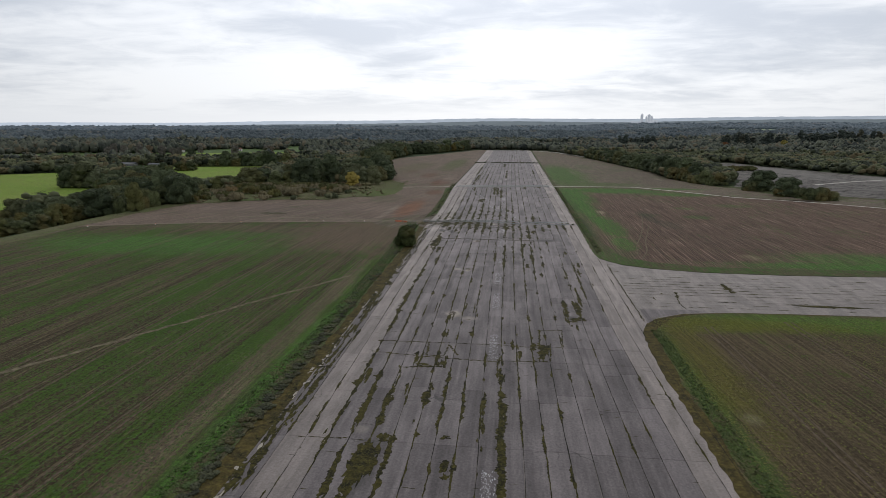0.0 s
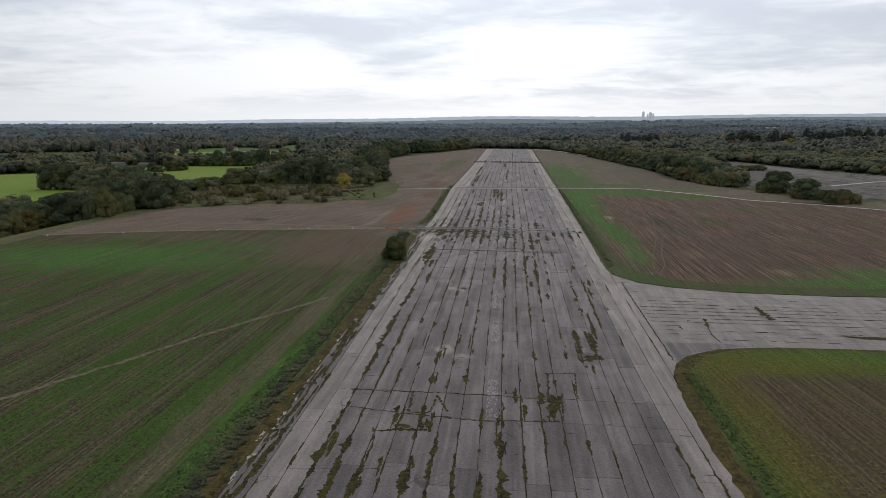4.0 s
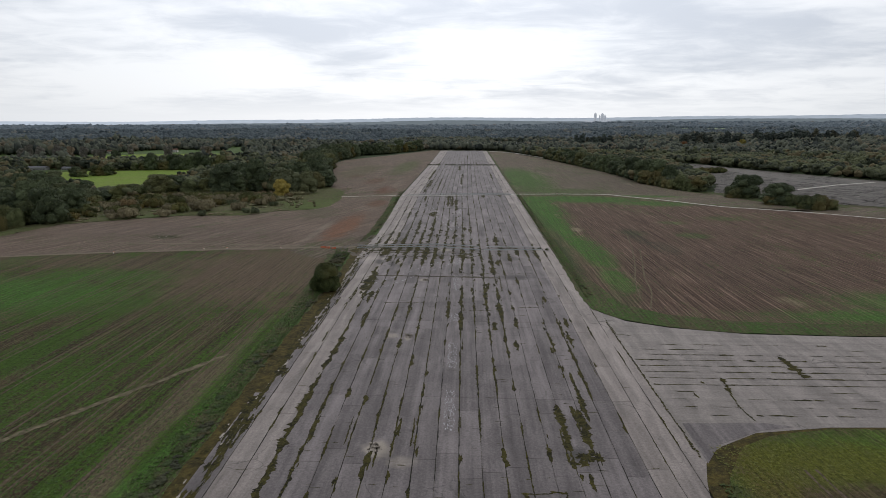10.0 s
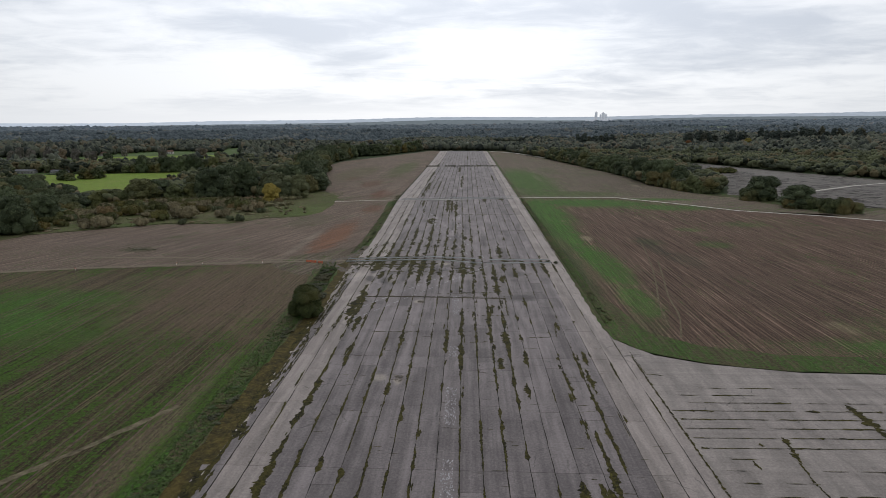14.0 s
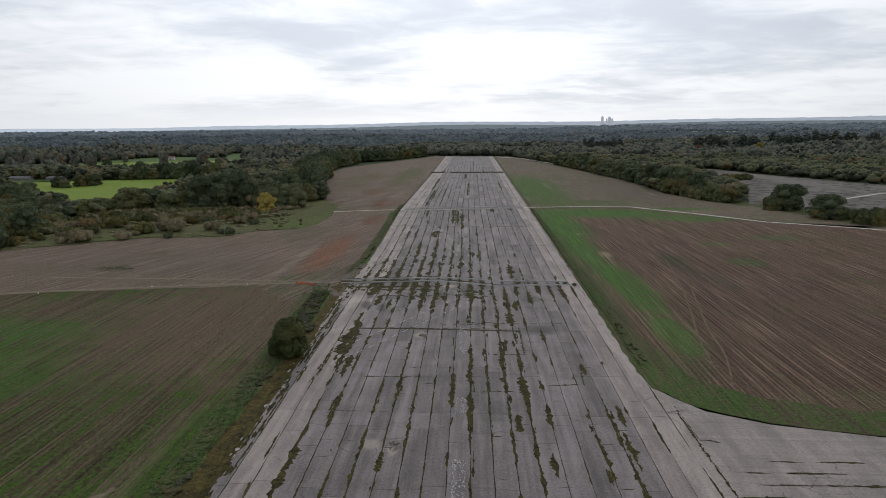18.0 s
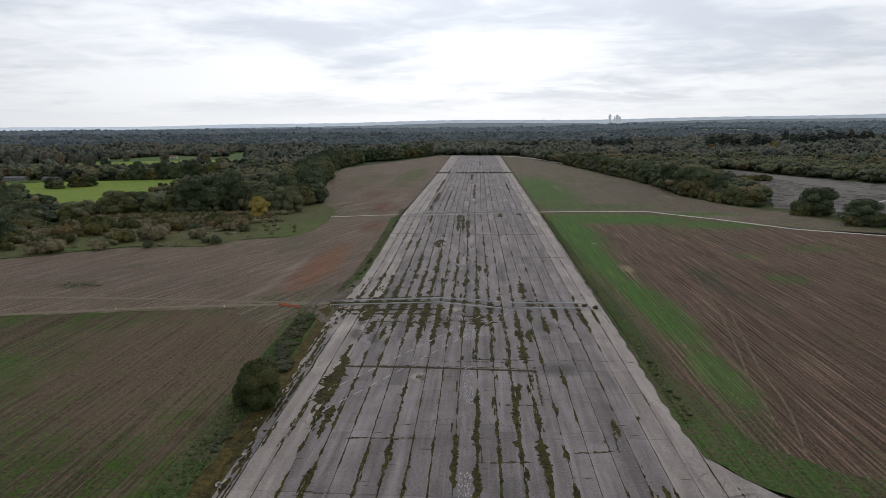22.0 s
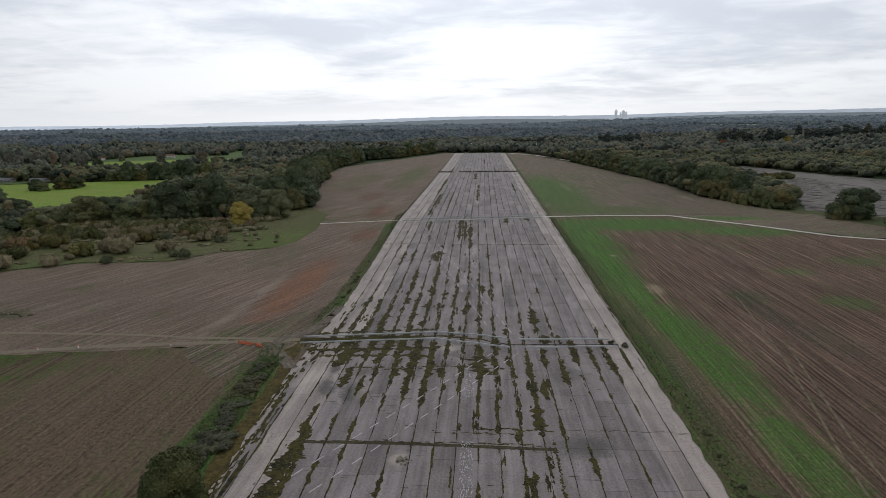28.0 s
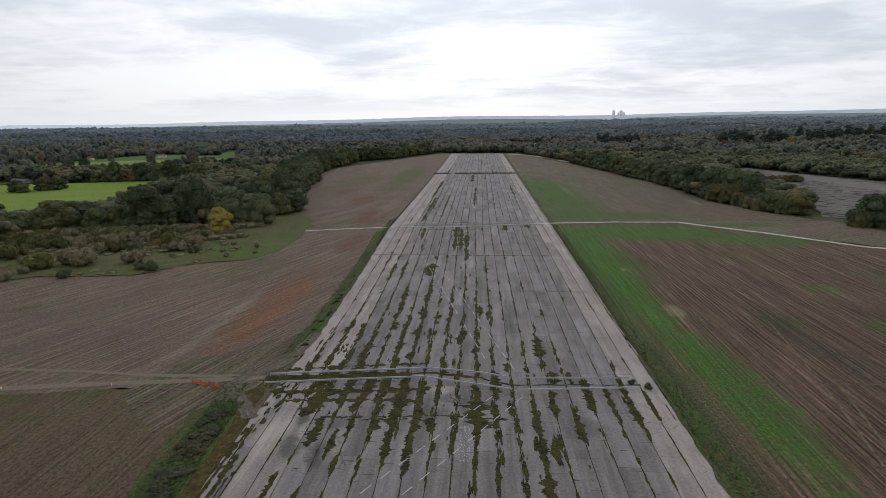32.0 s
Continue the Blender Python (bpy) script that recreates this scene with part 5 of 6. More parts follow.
yellow.matrix_basis = at(-131, 522, 1.35)
big = np.random.default_rng(77)
bush = tagged(new("verge_bush"), "large round dark green bush beside the runway", "bush")
part("crown", lobes_mesh("crown", crown_lobes(big, 4.0, 7.6, 0.1, 13), 15000, 0.16, M["bush_leaf"], 78), bush)
part("stem", trunk_mesh("stem", 0.22, 6.0, big), bush)
bush.matrix_basis = at(-41.0, 265.5, 1.16)


def make_shrub(name, label, mat, r, h, seed, leaves, size, group):
    gen = np.random.default_rng(seed)
    lob = [(gen.normal() * r * 0.5, gen.normal() * r * 0.5, h * (0.35 + 0.2 * gen.random()), r * (0.4 + 0.25 * gen.random()), h * 0.5) for _ in range(7)]
    t = tagged(new(name), label, "shrub", group)
    part("foliage", lobes_mesh("foliage", lob, leaves, size, mat, seed + 1, 0.8), t)
    part("stem", trunk_mesh("stem", 0.08, h, gen), t)
    return t


SHRUBS = [make_shrub("scrub_bush", "brownish leafless scrub on the rough ground", M["bare_leaf"], 2.6, 3.4, 41, 1100, 0.22, "scrub"),
          make_shrub("scrub_bush", "olive green scrub bush on the rough ground", M["olive_leaf"], 2.6, 3.0, 42, 1100, 0.22, "scrub"),
          make_shrub("bramble", "low dark bramble on the runway verge", M["verge_leaf"], 1.1, 1.3, 43, 420, 0.14, "verge brambles"),
          make_shrub("scrub_bush", "grey green willow scrub", M["willow_leaf"], 3.0, 3.8, 44, 1100, 0.22, "scrub"),
          make_shrub("nettle_clump", "low green nettles and long grass on the runway verge", M["nettle_leaf"], 1.3, 1.0, 45, 520, 0.13, "verge nettles")]
shrub_used = set()


def shrub(i, x, y, s, h=None):
    m = at(x, y, s, rng.uniform(0, 360), h or s)
    if i in shrub_used:
        return copy_thing(SHRUBS[i], m)
    shrub_used.add(i)
    SHRUBS[i].matrix_basis = m
    return SHRUBS[i]


SCRUB = [(-240, 420), (-206, 390), (-160, 424), (-124, 429), (-112, 447), (-94, 457), (-88, 472), (-100, 505), (-118, 525), (-160, 515), (-200, 508), (-236, 490)]
tagged(sheet("scrub_ground", ragged([(-250, 380), (-212, 345), (-206, 387), (-160, 424), (-124, 429), (-112, 447), (-94, 457), (-86, 470), (-86, 512), (-93, 562), (-110, 590), (-124, 640), (-138, 675), (-250, 560)], 1.5, 5.0, rng), M["scrub"], 0.08, 20), "rough green scrubland below the wood", "scrubland", kind="structure")
tagged(sheet("scrub_margin", [(-222, 330), (-190, 396), (-120, 420), (-80, 446), (-76, 520), (-86, 580), (-112, 650), (-150, 780), (-190, 800), (-235, 560), (-240, 380)], M["scrub"], -0.13, 20), "rough grass under the edge of the scrub", "grass", kind="structure")
k = 0
while k < 150:
    x, y = rng.uniform(-250, -86), rng.uniform(385, 525)
    if inside(x, y, SCRUB) and rng.random() < 0.06 + 0.94 * step(455, 500, y + 0.12 * (x + 150)) * step(118, 150, -x) + 0.35 * step(150, 200, -x):
        shrub(rng.choice((0, 1, 0, 3, 1, 1)), x, y, rng.uniform(0.6, 1.4))
        k += 1


def make_thicket():
    """Waist-high brown and olive growth between the scrub bushes."""
    gen = np.random.default_rng(52)
    V, F, n0 = [], [], 0
    bv, bf = BALL1
    made = 0
    foot = [(-240, 496), (-236, 506), (-200, 524), (-158, 536), (-132, 540), (-120, 550), (-116, 540), (-134, 524), (-160, 512), (-200, 505)]
    while made < 1250:
        x, y = -252 + 166 * gen.random(), 390 + 165 * gen.random()
        low_edge = inside(x, y, foot)
        if not (low_edge or inside(x, y, SCRUB)):
            continue
        back = float(step(452, 505, y + 0.10 * (x + 150)))
        if not low_edge and gen.random() > 0.03 + 0.97 * back * float(step(112, 150, -x)):
            continue
        made += 1
        w, h = 1.0 + 1.8 * gen.random(), 0.7 + 2.4 * back * gen.random()
        z = float(land(x, y))
        V.append(bv * (0.8 + 0.4 * gen.random((len(bv), 1))) * (w, w, h * 0.55) + (x, y, z + 0.35 * h))
        F.extend((bf + n0).tolist())
        n0 += len(bv)
        m = 60
        d = gen.normal(size=(m, 3))
        d /= np.linalg.norm(d, axis=1, keepdims=True)
        d[:, 2] = np.abs(d[:, 2])
        c = d * (w, w, h * 0.75) * (0.85 + 0.4 * gen.random((m, 1))) + (x, y, z + 0.3 * h)
        t1, t2 = gen.normal(size=(m, 3)) * 0.16, gen.normal(size=(m, 3)) * 0.16
        V.append(np.stack([c - t1, c + t2, c + t1 + (0, 0, 0.15)], 1).reshape(-1, 3))
        F.extend((np.arange(3 * m).reshape(-1, 3) + n0).tolist())
        n0 += 3 * m
    tagged(new("scrub_thicket", mesh("scrub_thicket", np.concatenate(V), F, M["thicket"])), "brown and olive thicket of weeds and saplings below the wood", "scrub", kind="stuff")


make_thicket()
for x, y, nx, ny in along([(-240, 496), (-200, 508), (-158, 517), (-138, 520)], 3.2):
    shrub(rng.choice((0, 1, 1, 3)), x, y - rng.uniform(-3, 9), rng.uniform(0.6, 1.25))
for x, y, i, q in ((-184, 410, 0, 1.9), (-168, 418, 0, 1.3), (-168, 440, 1, 1.7), (-154, 444, 0, 2.2), (-160, 446, 0, 1.8), (-148, 424, 3, 1.3), (-122, 436, 3, 1.6), (-128, 438, 3, 1.2), (-136, 450, 0, 1.5), (-190, 456, 1, 1.9), (-205, 450, 0, 1.8), (-215, 434, 3, 1.5), (-136, 480, 1, 1.8), (-128, 486, 0, 1.5), (-147, 488, 1, 1.7)):
    shrub(i, x, y, q * 0.9)
for i in range(120):
    y = 62 + 195 * (i + rng.random()) / 120
    v = noise.noise((y * 0.09, 3.3, 0))
    if v > (-0.4 if y < 125 else -0.05):
        q = rng.uniform(0.5, 1.1)
        shrub(2, -38.6 - 0.016 * (y - 100) - rng.uniform(0, 1.6), y, q, 0.6 * q)
    if i % 2 and v > -0.3:
        q = rng.uniform(0.6, 1.2)
        shrub(4, -40.0 - 0.018 * (y - 100) - rng.uniform(0, 1.8), y, q, 0.5 * q)
for i in range(44):
    y = 274 + 47 * (i + rng.random()) / 44
    q = rng.uniform(0.8, 1.5)
    shrub(4 if noise.noise((y * 0.16, 8.3, 0)) > -0.08 else 2, -43.6 - 0.055 * (y - 274) - rng.uniform(-0.6, 2.0), y, q, rng.uniform(0.7, 1.0))
for i in range(26):
    y = rng.uniform(352, 520)
    shrub(2, joint_x(-10, y) - 0.5 - rng.uniform(0, 1.5), y, rng.uniform(0.3, 0.65))
for i in range(16):
    y = rng.choice((rng.uniform(262, 325), rng.uniform(352, 560)))
    shrub(2, 41.2 + rng.uniform(0, 1.5), y, rng.uniform(0.3, 0.55))
for x, y, q in ((-42.6, 283, 2.0), (-43.6, 287, 2.2), (-44.2, 291, 1.8), (-43.4, 279, 1.6), (-45.8, 307, 1.7), (-46.2, 312, 1.8)):
    shrub(2, x, y, q, 1.2)
shrub(2, 37.4, 337.5, 0.9)
shrub(2, 34.5, 339.5, 0.8)


# ---- woods out to the horizon ----
FAR_FIELDS = []
for az, r0, r1, w in ((20, 2850, 3850, 4.7), (-30, 2700, 3000, 3.5), (-22, 3100, 3400, 3.0), (-12, 2800, 3000, 2.0), (7, 3100, 3350, 2.5), (-34, 2200, 2380, 2.5), (-16, 2300, 2420, 2.0)):
    ring = [(r0 * math.sin(radians(az + q)), 100 + r0 * math.cos(radians(az + q))) for q in (-w, -w / 2, 0, w / 2, w)]
    r1 = r0 + 0.8 * (r1 - r0)
    FAR_FIELDS.append(ring + [(r1 * math.sin(radians(az + q)), 100 + r1 * math.cos(radians(az + q))) for q in (w / 2, 0, -w / 2)])

FAR_CLEARINGS = [[(sum(p[0] for p in ring) / len(ring) * 0.35 + 0.65 * x, sum(p[1] for p in ring) / len(ring) * 0.35 + 0.65 * y) for x, y in ring] for ring in FAR_FIELDS]
CLEAR = [VALLEY_WOOD, BANK_BELT, [(-320, -80), (-300, 300), (-280, 335), (-268, 373), (-262, 430), (-254, 516), (-205, 533), (-162, 546), (-142, 552), (-133, 566), (-127, 600), (-150, 680), (-172, 807), (-196, 928), (-192, 1163), (-150, 1245), (-90, 1440), (75, 1440), (130, 1100), (154, 901), (170, 750), (167, 672), (181, 614), (203, 598), (243, 562), (292, 482), (450, 425), (450, -80)],
         [(-720, 700), (-569, 840), (-451, 640), (-352, 545), (-330, 450), (-440, 420), (-780, 540)],
         [(-392, 650), (-330, 640), (-318, 690), (-334, 817), (-338, 1000), (-368, 1010), (-470, 975), (-600, 915), (-490, 735)],
         [(-620, 1100), (-770, 1322), (-730, 1430), (-530, 1540), (-430, 1325), (-490, 1150)],
         [(200, 590), (225, 555), (270, 470), (450, 420), (455, 640), (396, 778), (356, 908), (330, 1016), (282, 990), (258, 830), (226, 665)],
         [(-640, 900), (-540, 900), (-540, 960), (-640, 960)], [(-475, 1606), (-380, 1760), (-290, 1522), (-385, 1400)], [(-700, 1395), (-560, 1395), (-560, 1250), (-560, 1125), (-640, 1110), (-760, 1290)], *FAR_CLEARINGS]
M["wood_near"] = canopy("mixed_wood_canopy", (0.0290, 0.0350, 0.0240), (0.1060, 0.1140, 0.0600), (0.14, 0.112, 0.060), 0.18, 0.8, 0.055)
# aerial haze put into the colours: bluer, then paler, band by band with distance
M["wood_mid"] = canopy("distant_wood_canopy", (0.0300, 0.0360, 0.0310), (0.1040, 0.1120, 0.0800), (0.140, 0.115, 0.075), 0.14, 0.5, 0.045)
M["wood_far"] = canopy("hazed_far_wood_canopy", (0.054, 0.068, 0.075), (0.105, 0.126, 0.132), (0.16, 0.155, 0.135), 0.07, 0.2, 0.022)
M["wood_farthest"] = canopy("hazed_farthest_wood_canopy", (0.105, 0.130, 0.148), (0.150, 0.176, 0.192), (0.20, 0.20, 0.19), 0.05, 0.2, 0.016)


def make_woods():
    gen = np.random.default_rng(99)
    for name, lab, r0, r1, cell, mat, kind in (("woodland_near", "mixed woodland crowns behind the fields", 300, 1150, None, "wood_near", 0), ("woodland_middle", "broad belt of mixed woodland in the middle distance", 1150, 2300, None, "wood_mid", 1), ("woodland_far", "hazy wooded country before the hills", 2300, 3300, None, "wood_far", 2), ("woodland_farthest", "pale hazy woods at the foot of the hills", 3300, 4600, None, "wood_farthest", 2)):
        V, F, n0 = [], [], 0
        r = r0
        while r < r1:
            s = max(11.5, r / 125) if kind < 2 else r / 170
            n = int(radians(88) * r / s)
            for i in range(n):
                az = radians(-48) + radians(88) * (i + gen.random()) / n
                rr = r + s * (gen.random() - 0.5)
                x, y = rr * math.sin(az), 100 + rr * math.cos(az)
                if any(inside(x, y, p) for p in CLEAR):
                    continue
                open_ground = noise.noise((x * 0.0031, y * 0.0022, 3.7))
                if open_ground > (0.9 if kind == 0 else 0.30 if kind == 1 else 0.7) or (-800 < x < -430 and 1050 < rr < 2000 and noise.noise((x * 0.008, y * 0.004, 1.3)) > 0.0):
                    continue
                h = (8.0 + 9.0 * gen.random() ** 1.4) * (1 + 0.5 * noise.noise((x * 0.006, y * 0.006, 9)))
                if x < -420 and 1250 < rr < 2200:
                    h *= 1.45
                if kind == 2:
                    h *= 1.15
                if -350 < x < -195 and 430 < y < 760:
                    h = min(h * 0.62, 8.0)
                if 150 < x < 480 and y < 1150:
                    h = min(h * 0.8, 11.0)
                z = float(land(x, y))
                w = s * (0.46 + 0.22 * gen.random())
                tall = kind > 0 and gen.random() < 0.22
                for q in range(8 if kind == 0 else 3 if kind == 1 and rr < 1700 else 2 if kind == 1 else 1):
                    bv, bf = BALL2 if kind == 0 and (q == 0 or rr < 720) else BALL1
                    k = 0.76 + 0.44 * gen.random((len(bv), 1))
                    if q == 0:
                        c, rad, rz = (x, y, z + h * 0.50), w * (0.86 if kind == 0 else 1), h * (0.44 if kind == 0 else 0.65 if tall else 0.48)
                    else:
                        c, rad, rz = (x + gen.normal() * w * 0.5, y + gen.normal() * w * 0.5, z + h * (0.5 + 0.4 * gen.random())), w * (0.34 + 0.24 * gen.random()), w * 0.40
                    V.append(bv * k * (rad, rad, rz) + c)
                    F.append(bf + n0)
                    n0 += len(bv)
                if kind == 0 and rr < 800:
                    m = 130 if rr < 650 else 60
                    d = gen.normal(size=(m, 3))
                    d /= np.linalg.norm(d, axis=1, keepdims=True)
                    d[:, 2] = np.abs(d[:, 2]) * 1.0 - 0.15
                    cc = d * (w * 0.98, w * 0.98, h * 0.50) * (0.9 + 0.22 * gen.random((m, 1))) + (x, y, z + h * 0.54)
                    t1 = gen.normal(size=(m, 3)) * 0.34
                    t2 = gen.normal(size=(m, 3)) * 0.34
                    V.append(np.stack([cc - t1, cc + t2, cc + t1], 1).reshape(-1, 3))
                    F.append(np.arange(3 * m).reshape(-1, 3) + n0)
                    n0 += 3 * m
            r += s * 0.92
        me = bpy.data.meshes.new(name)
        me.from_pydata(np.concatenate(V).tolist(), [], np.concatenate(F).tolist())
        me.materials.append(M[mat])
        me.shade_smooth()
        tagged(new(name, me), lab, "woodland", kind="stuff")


make_woods()


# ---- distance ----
# self-lit surface: haze put in as emission, scaled by left at the left end
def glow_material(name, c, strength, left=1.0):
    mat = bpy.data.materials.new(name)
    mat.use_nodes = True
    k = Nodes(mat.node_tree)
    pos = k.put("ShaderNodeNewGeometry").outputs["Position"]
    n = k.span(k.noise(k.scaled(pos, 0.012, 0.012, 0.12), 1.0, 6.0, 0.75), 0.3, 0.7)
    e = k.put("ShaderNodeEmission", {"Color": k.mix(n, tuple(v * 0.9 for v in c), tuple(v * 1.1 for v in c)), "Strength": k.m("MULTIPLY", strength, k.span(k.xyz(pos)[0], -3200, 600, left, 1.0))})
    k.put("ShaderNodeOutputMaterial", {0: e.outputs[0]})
    return mat


def ridge(name, label, r, base, top, amp, mat, seed):
    V, F = [], []
    n = 260
    for i in range(n + 1):
        az = radians(-60 + 115 * i / n)
        x, y = r * math.sin(az), 100 + r * math.cos(az)
        lift = noise.noise((i * 0.035, seed, 0)) * amp + noise.noise((i * 0.7, seed, 4)) * amp * 0.30
        V += [(x, y, base), (x, y, top + lift + (0.95 if az > 0 else 1.55) * math.degrees(az))]
        if i:
            F.append((2 * i - 2, 2 * i, 2 * i + 1, 2 * i - 1))
    tagged(new(name, mesh(name, V, F, mat)), label, "backdrop", kind="structure")


# skyline ridges glow in place of hazy air, brighter to the left
ridge("backdrop_hills", "pale blue line of hills on the horizon", 4880, -60, 112, 13, glow_material("hazy_hills_glow", (0.36, 0.41, 0.48), 1.0, 1.35), 2.0)
ridge("backdrop_woods", "grey green wooded skyline below the hills", 4700, -60, 88, 12, glow_material("hazy_woods_glow", (0.150, 0.178, 0.198), 1.0, 1.25), 7.0)
# tower walls and panes are emissive too: pale haze painted in, no lit rooms
M["tower"] = glow_material("hazy_tower_wall_glow", (0.40, 0.43, 0.48), 1.0)
M["tower_window"] = glow_material("hazy_tower_pane_glow", (0.27, 0.30, 0.35), 1.0)


def tower(x, y, w, d, z0, h):
    t = tagged(new("tower_block"), "pale tall tower block on the horizon", "tower block", "far towers")
    t.location = (x, y, z0)
    part("wall", box_mesh("wall", w, d, h, M["tower"]), t)
    cap = part("roof_plant", box_mesh("roof_plant", w * 0.4, d * 0.4, h * 0.07, M["tower"]), t)
    cap.location = (0, 0, h)
    strip = box_mesh("window", w * 0.16, 0.4, h * 0.9, M["tower_window"])
    for i in range(3):
        p = part("window", strip, t)
        p.location = (w * (i - 1) * 0.3, -d / 2 - 0.1, h * 0.05)


for dx, w, h in ((-66, 16, 40), (-40, 30, 36), (4, 16, 88), (20, 9, 72), (40, 18, 84), (57, 12, 74), (84, 30, 48)):
    tower(874 + dx, 4560 + rng.uniform(-60, 60), w, w, 55, h)


# ---- disused apron on the right ----
APRON = [(203, 592), (232, 560), (262, 520), (330, 470), (450, 440), (450, 640), (392, 775), (352, 905), (328, 1010), (285, 985), (262, 830), (232, 665)]
tagged(sheet("apron", ragged(APRON, 2.0, 9.0, rng), M["apron"], 0.06, 60), "broad disused concrete apron with weeds in its joints", "apron", kind="structure")
v, f = [], []
gen = np.random.default_rng(4)
for i in range(5200):
    x, y = 205 + 245 * gen.random(), 450 + 560 * gen.random()
    if not inside(x, y, APRON):
        continue
    u, w = 0.94 * x + 0.34 * y, -0.34 * x + 0.94 * y
    if i % 3:
        w = 5.5 * round(w / 5.5) + 0.3 * gen.normal()
        a, b = 3 + 7 * gen.random(), 0.5 + 2.0 * gen.random() ** 2
    else:
        u = 9 * round(u / 9) + 0.2 * gen.normal()
        a, b = 0.3 + 1.0 * gen.random() ** 2, 2.5 + 5 * gen.random()
    k0 = len(v)
    for px, py, _ in blot(u, w, a, b, gen, 0.0, 9):
        qx, qy = 0.94 * px - 0.34 * py, 0.34 * px + 0.94 * py
        v.append((qx, qy, float(land(qx, qy)) + 0.09))
    f.append(tuple(range(k0, k0 + 9)))
tagged(new("apron_weeds", mesh("apron_weeds", v, f, M["joint"])), "weeds and moss in the apron joints", "weeds", kind="stuff")
for i in range(30):
    x, y = 262 + 1.5 * i + 3 * gen.normal(), 806 + 1.0 * i + 8 * gen.normal()
    if inside(x, y, APRON):
        shrub(1, x, y, 0.9 + 0.8 * gen.random())

# ---- band of weeds across the far runway ----
for xa, xb, ya, yb in ((-52, -34, 912.5, 913), (-28, 39, 913.5, 922)):
    v, f = [], []
    for i in range(int((xb - xa) * 5)):
        x = xa + (xb - xa) * gen.random()
        y = ya + (yb - ya) * (x - xa) / (xb - xa) + gen.normal() * 1.2
        k0 = len(v)
        h = 0.5 + 1.2 * gen.random()
        for q in range(3):
            ang = 2.1 * q + gen.random()
            v.append((x + 0.8 * math.cos(ang), y + 0.8 * math.sin(ang), 0.0))
        v.append((x + gen.normal() * 0.3, y, h))
        f += [(k0, k0 + 1, k0 + 3), (k0 + 1, k0 + 2, k0 + 3), (k0 + 2, k0, k0 + 3)]
    tagged(new("weed_bank", mesh("weed_bank", v, f, M["verge_leaf"])), "low bank of dark weeds across the runway", "weeds", kind="stuff")


# ---- grass tufts and young crop ----
def tufts(name, label, mat, places, h, w):
    v, f = [], []
    for x, y in places:
        z = float(land(x, y))
        s = 0.5 + gen.random()
        for q in range(3):
            a = 6.28 * gen.random()
            k0 = len(v)
            dx, dy = math.cos(a) * w * s, math.sin(a) * w * s
            v += [(x - dx, y - dy, z), (x + dx, y + dy, z), (x + dy * 2.0, y - dx * 2.0, z + h * s * (0.25 + 0.45 * gen.random()))]
            f.append((k0, k0 + 1, k0 + 2))
    tagged(new(name, mesh(name, v, f, mat)), label, "grass", kind="stuff")


M["blade"] = foliage("grass_blades", (0.034, 0.052, 0.017), (0.068, 0.098, 0.028), (0.13, 0.105, 0.055), 0.7)
M["shoot"] = foliage("crop_shoots", (0.042, 0.074, 0.017), (0.080, 0.135, 0.030), (0.13, 0.12, 0.06), 0.5)
M["scrub_blade"] = foliage("scrub_grass_blades", (0.070, 0.085, 0.028), (0.125, 0.150, 0.045), (0.15, 0.13, 0.065), 0.6)
M["weed_blade"] = foliage("yellowing_weeds", (0.075, 0.080, 0.022), (0.15, 0.155, 0.034), (0.18, 0.15, 0.05), 0.5)
P = []
for _ in range(8000):
    y = 60 + 275 * gen.random()
    xe = -39.4 - 0.02 * max(0, y - 160) - (4.5 if y > 300 else 0) * (y - 300) / 40 * (y > 300)
    P.append((xe - 0.2 - 5.0 * gen.random() ** 1.6, y))
for _ in range(3600):
    y = 262 + 290 * gen.random()
    P.append((40.4 + 3.2 * gen.random() ** 2, y))
for _ in range(1500):
    y = 70 + 90 * gen.random()
    P.append((41.6 + 3 * gen.random(), y))
for _ in range(3200):
    y = 270 + 56 * gen.random()
    P.append((-42.4 - 0.03 * (y - 270) - 6.0 * gen.random() ** 1.3, y))
for _ in range(2200):
    y = 350 + 220 * gen.random()
    P.append((joint_x(-10, y) - 0.5 - 4 * gen.random(), y))
R = []
while len(R) < 7000:
    x, y = -250 + 168 * gen.random(), 385 + 210 * gen.random()
    if inside(x, y, SCRUB) or (y > 500 and -116 < x < -90 - 0.03 * (y - 500)):
        R.append((x, y))
tufts("long_grass", "tall olive and straw coloured grass on the scrubland", M["scrub_blade"], R, 0.4, 0.2)
tufts("verge_grass", "tufts of rough green grass on the runway verges", M["blade"], P, 0.34, 0.15)
P = []
while len(P) < 32000:
    x, y = -48 - 100 * gen.random() ** 1.2, 60 + 190 * gen.random() ** 1.15
    x = 0.75 * round(x / 0.75) + gen.normal() * 0.12
    if x < -47 and noise.noise((x * 0.03, y * 0.012, 5)) + noise.noise((x * 0.25, y * 0.03, 1)) * 0.6 > -0.55 + 0.75 * gen.random():
        P.append((x, y))
tufts("young_crop", "thin rows of young green crop on brown soil", M["shoot"], P, 0.16, 0.11)
P = []
while len(P) < 8000:
    x, y = 44 + 72 * gen.random() ** 1.2, 62 + 110 * gen.random()
    if noise.noise((x * 0.05, y * 0.03, 2)) + 0.6 * step(20, 0, 172 - y) + 0.5 * step(12, 0, x - 46) > -0.1 + 0.5 * gen.random():
        P.append((x, y))
tufts("field_weeds", "yellow green weeds over the corner field", M["weed_blade"], P, 0.16, 0.10)


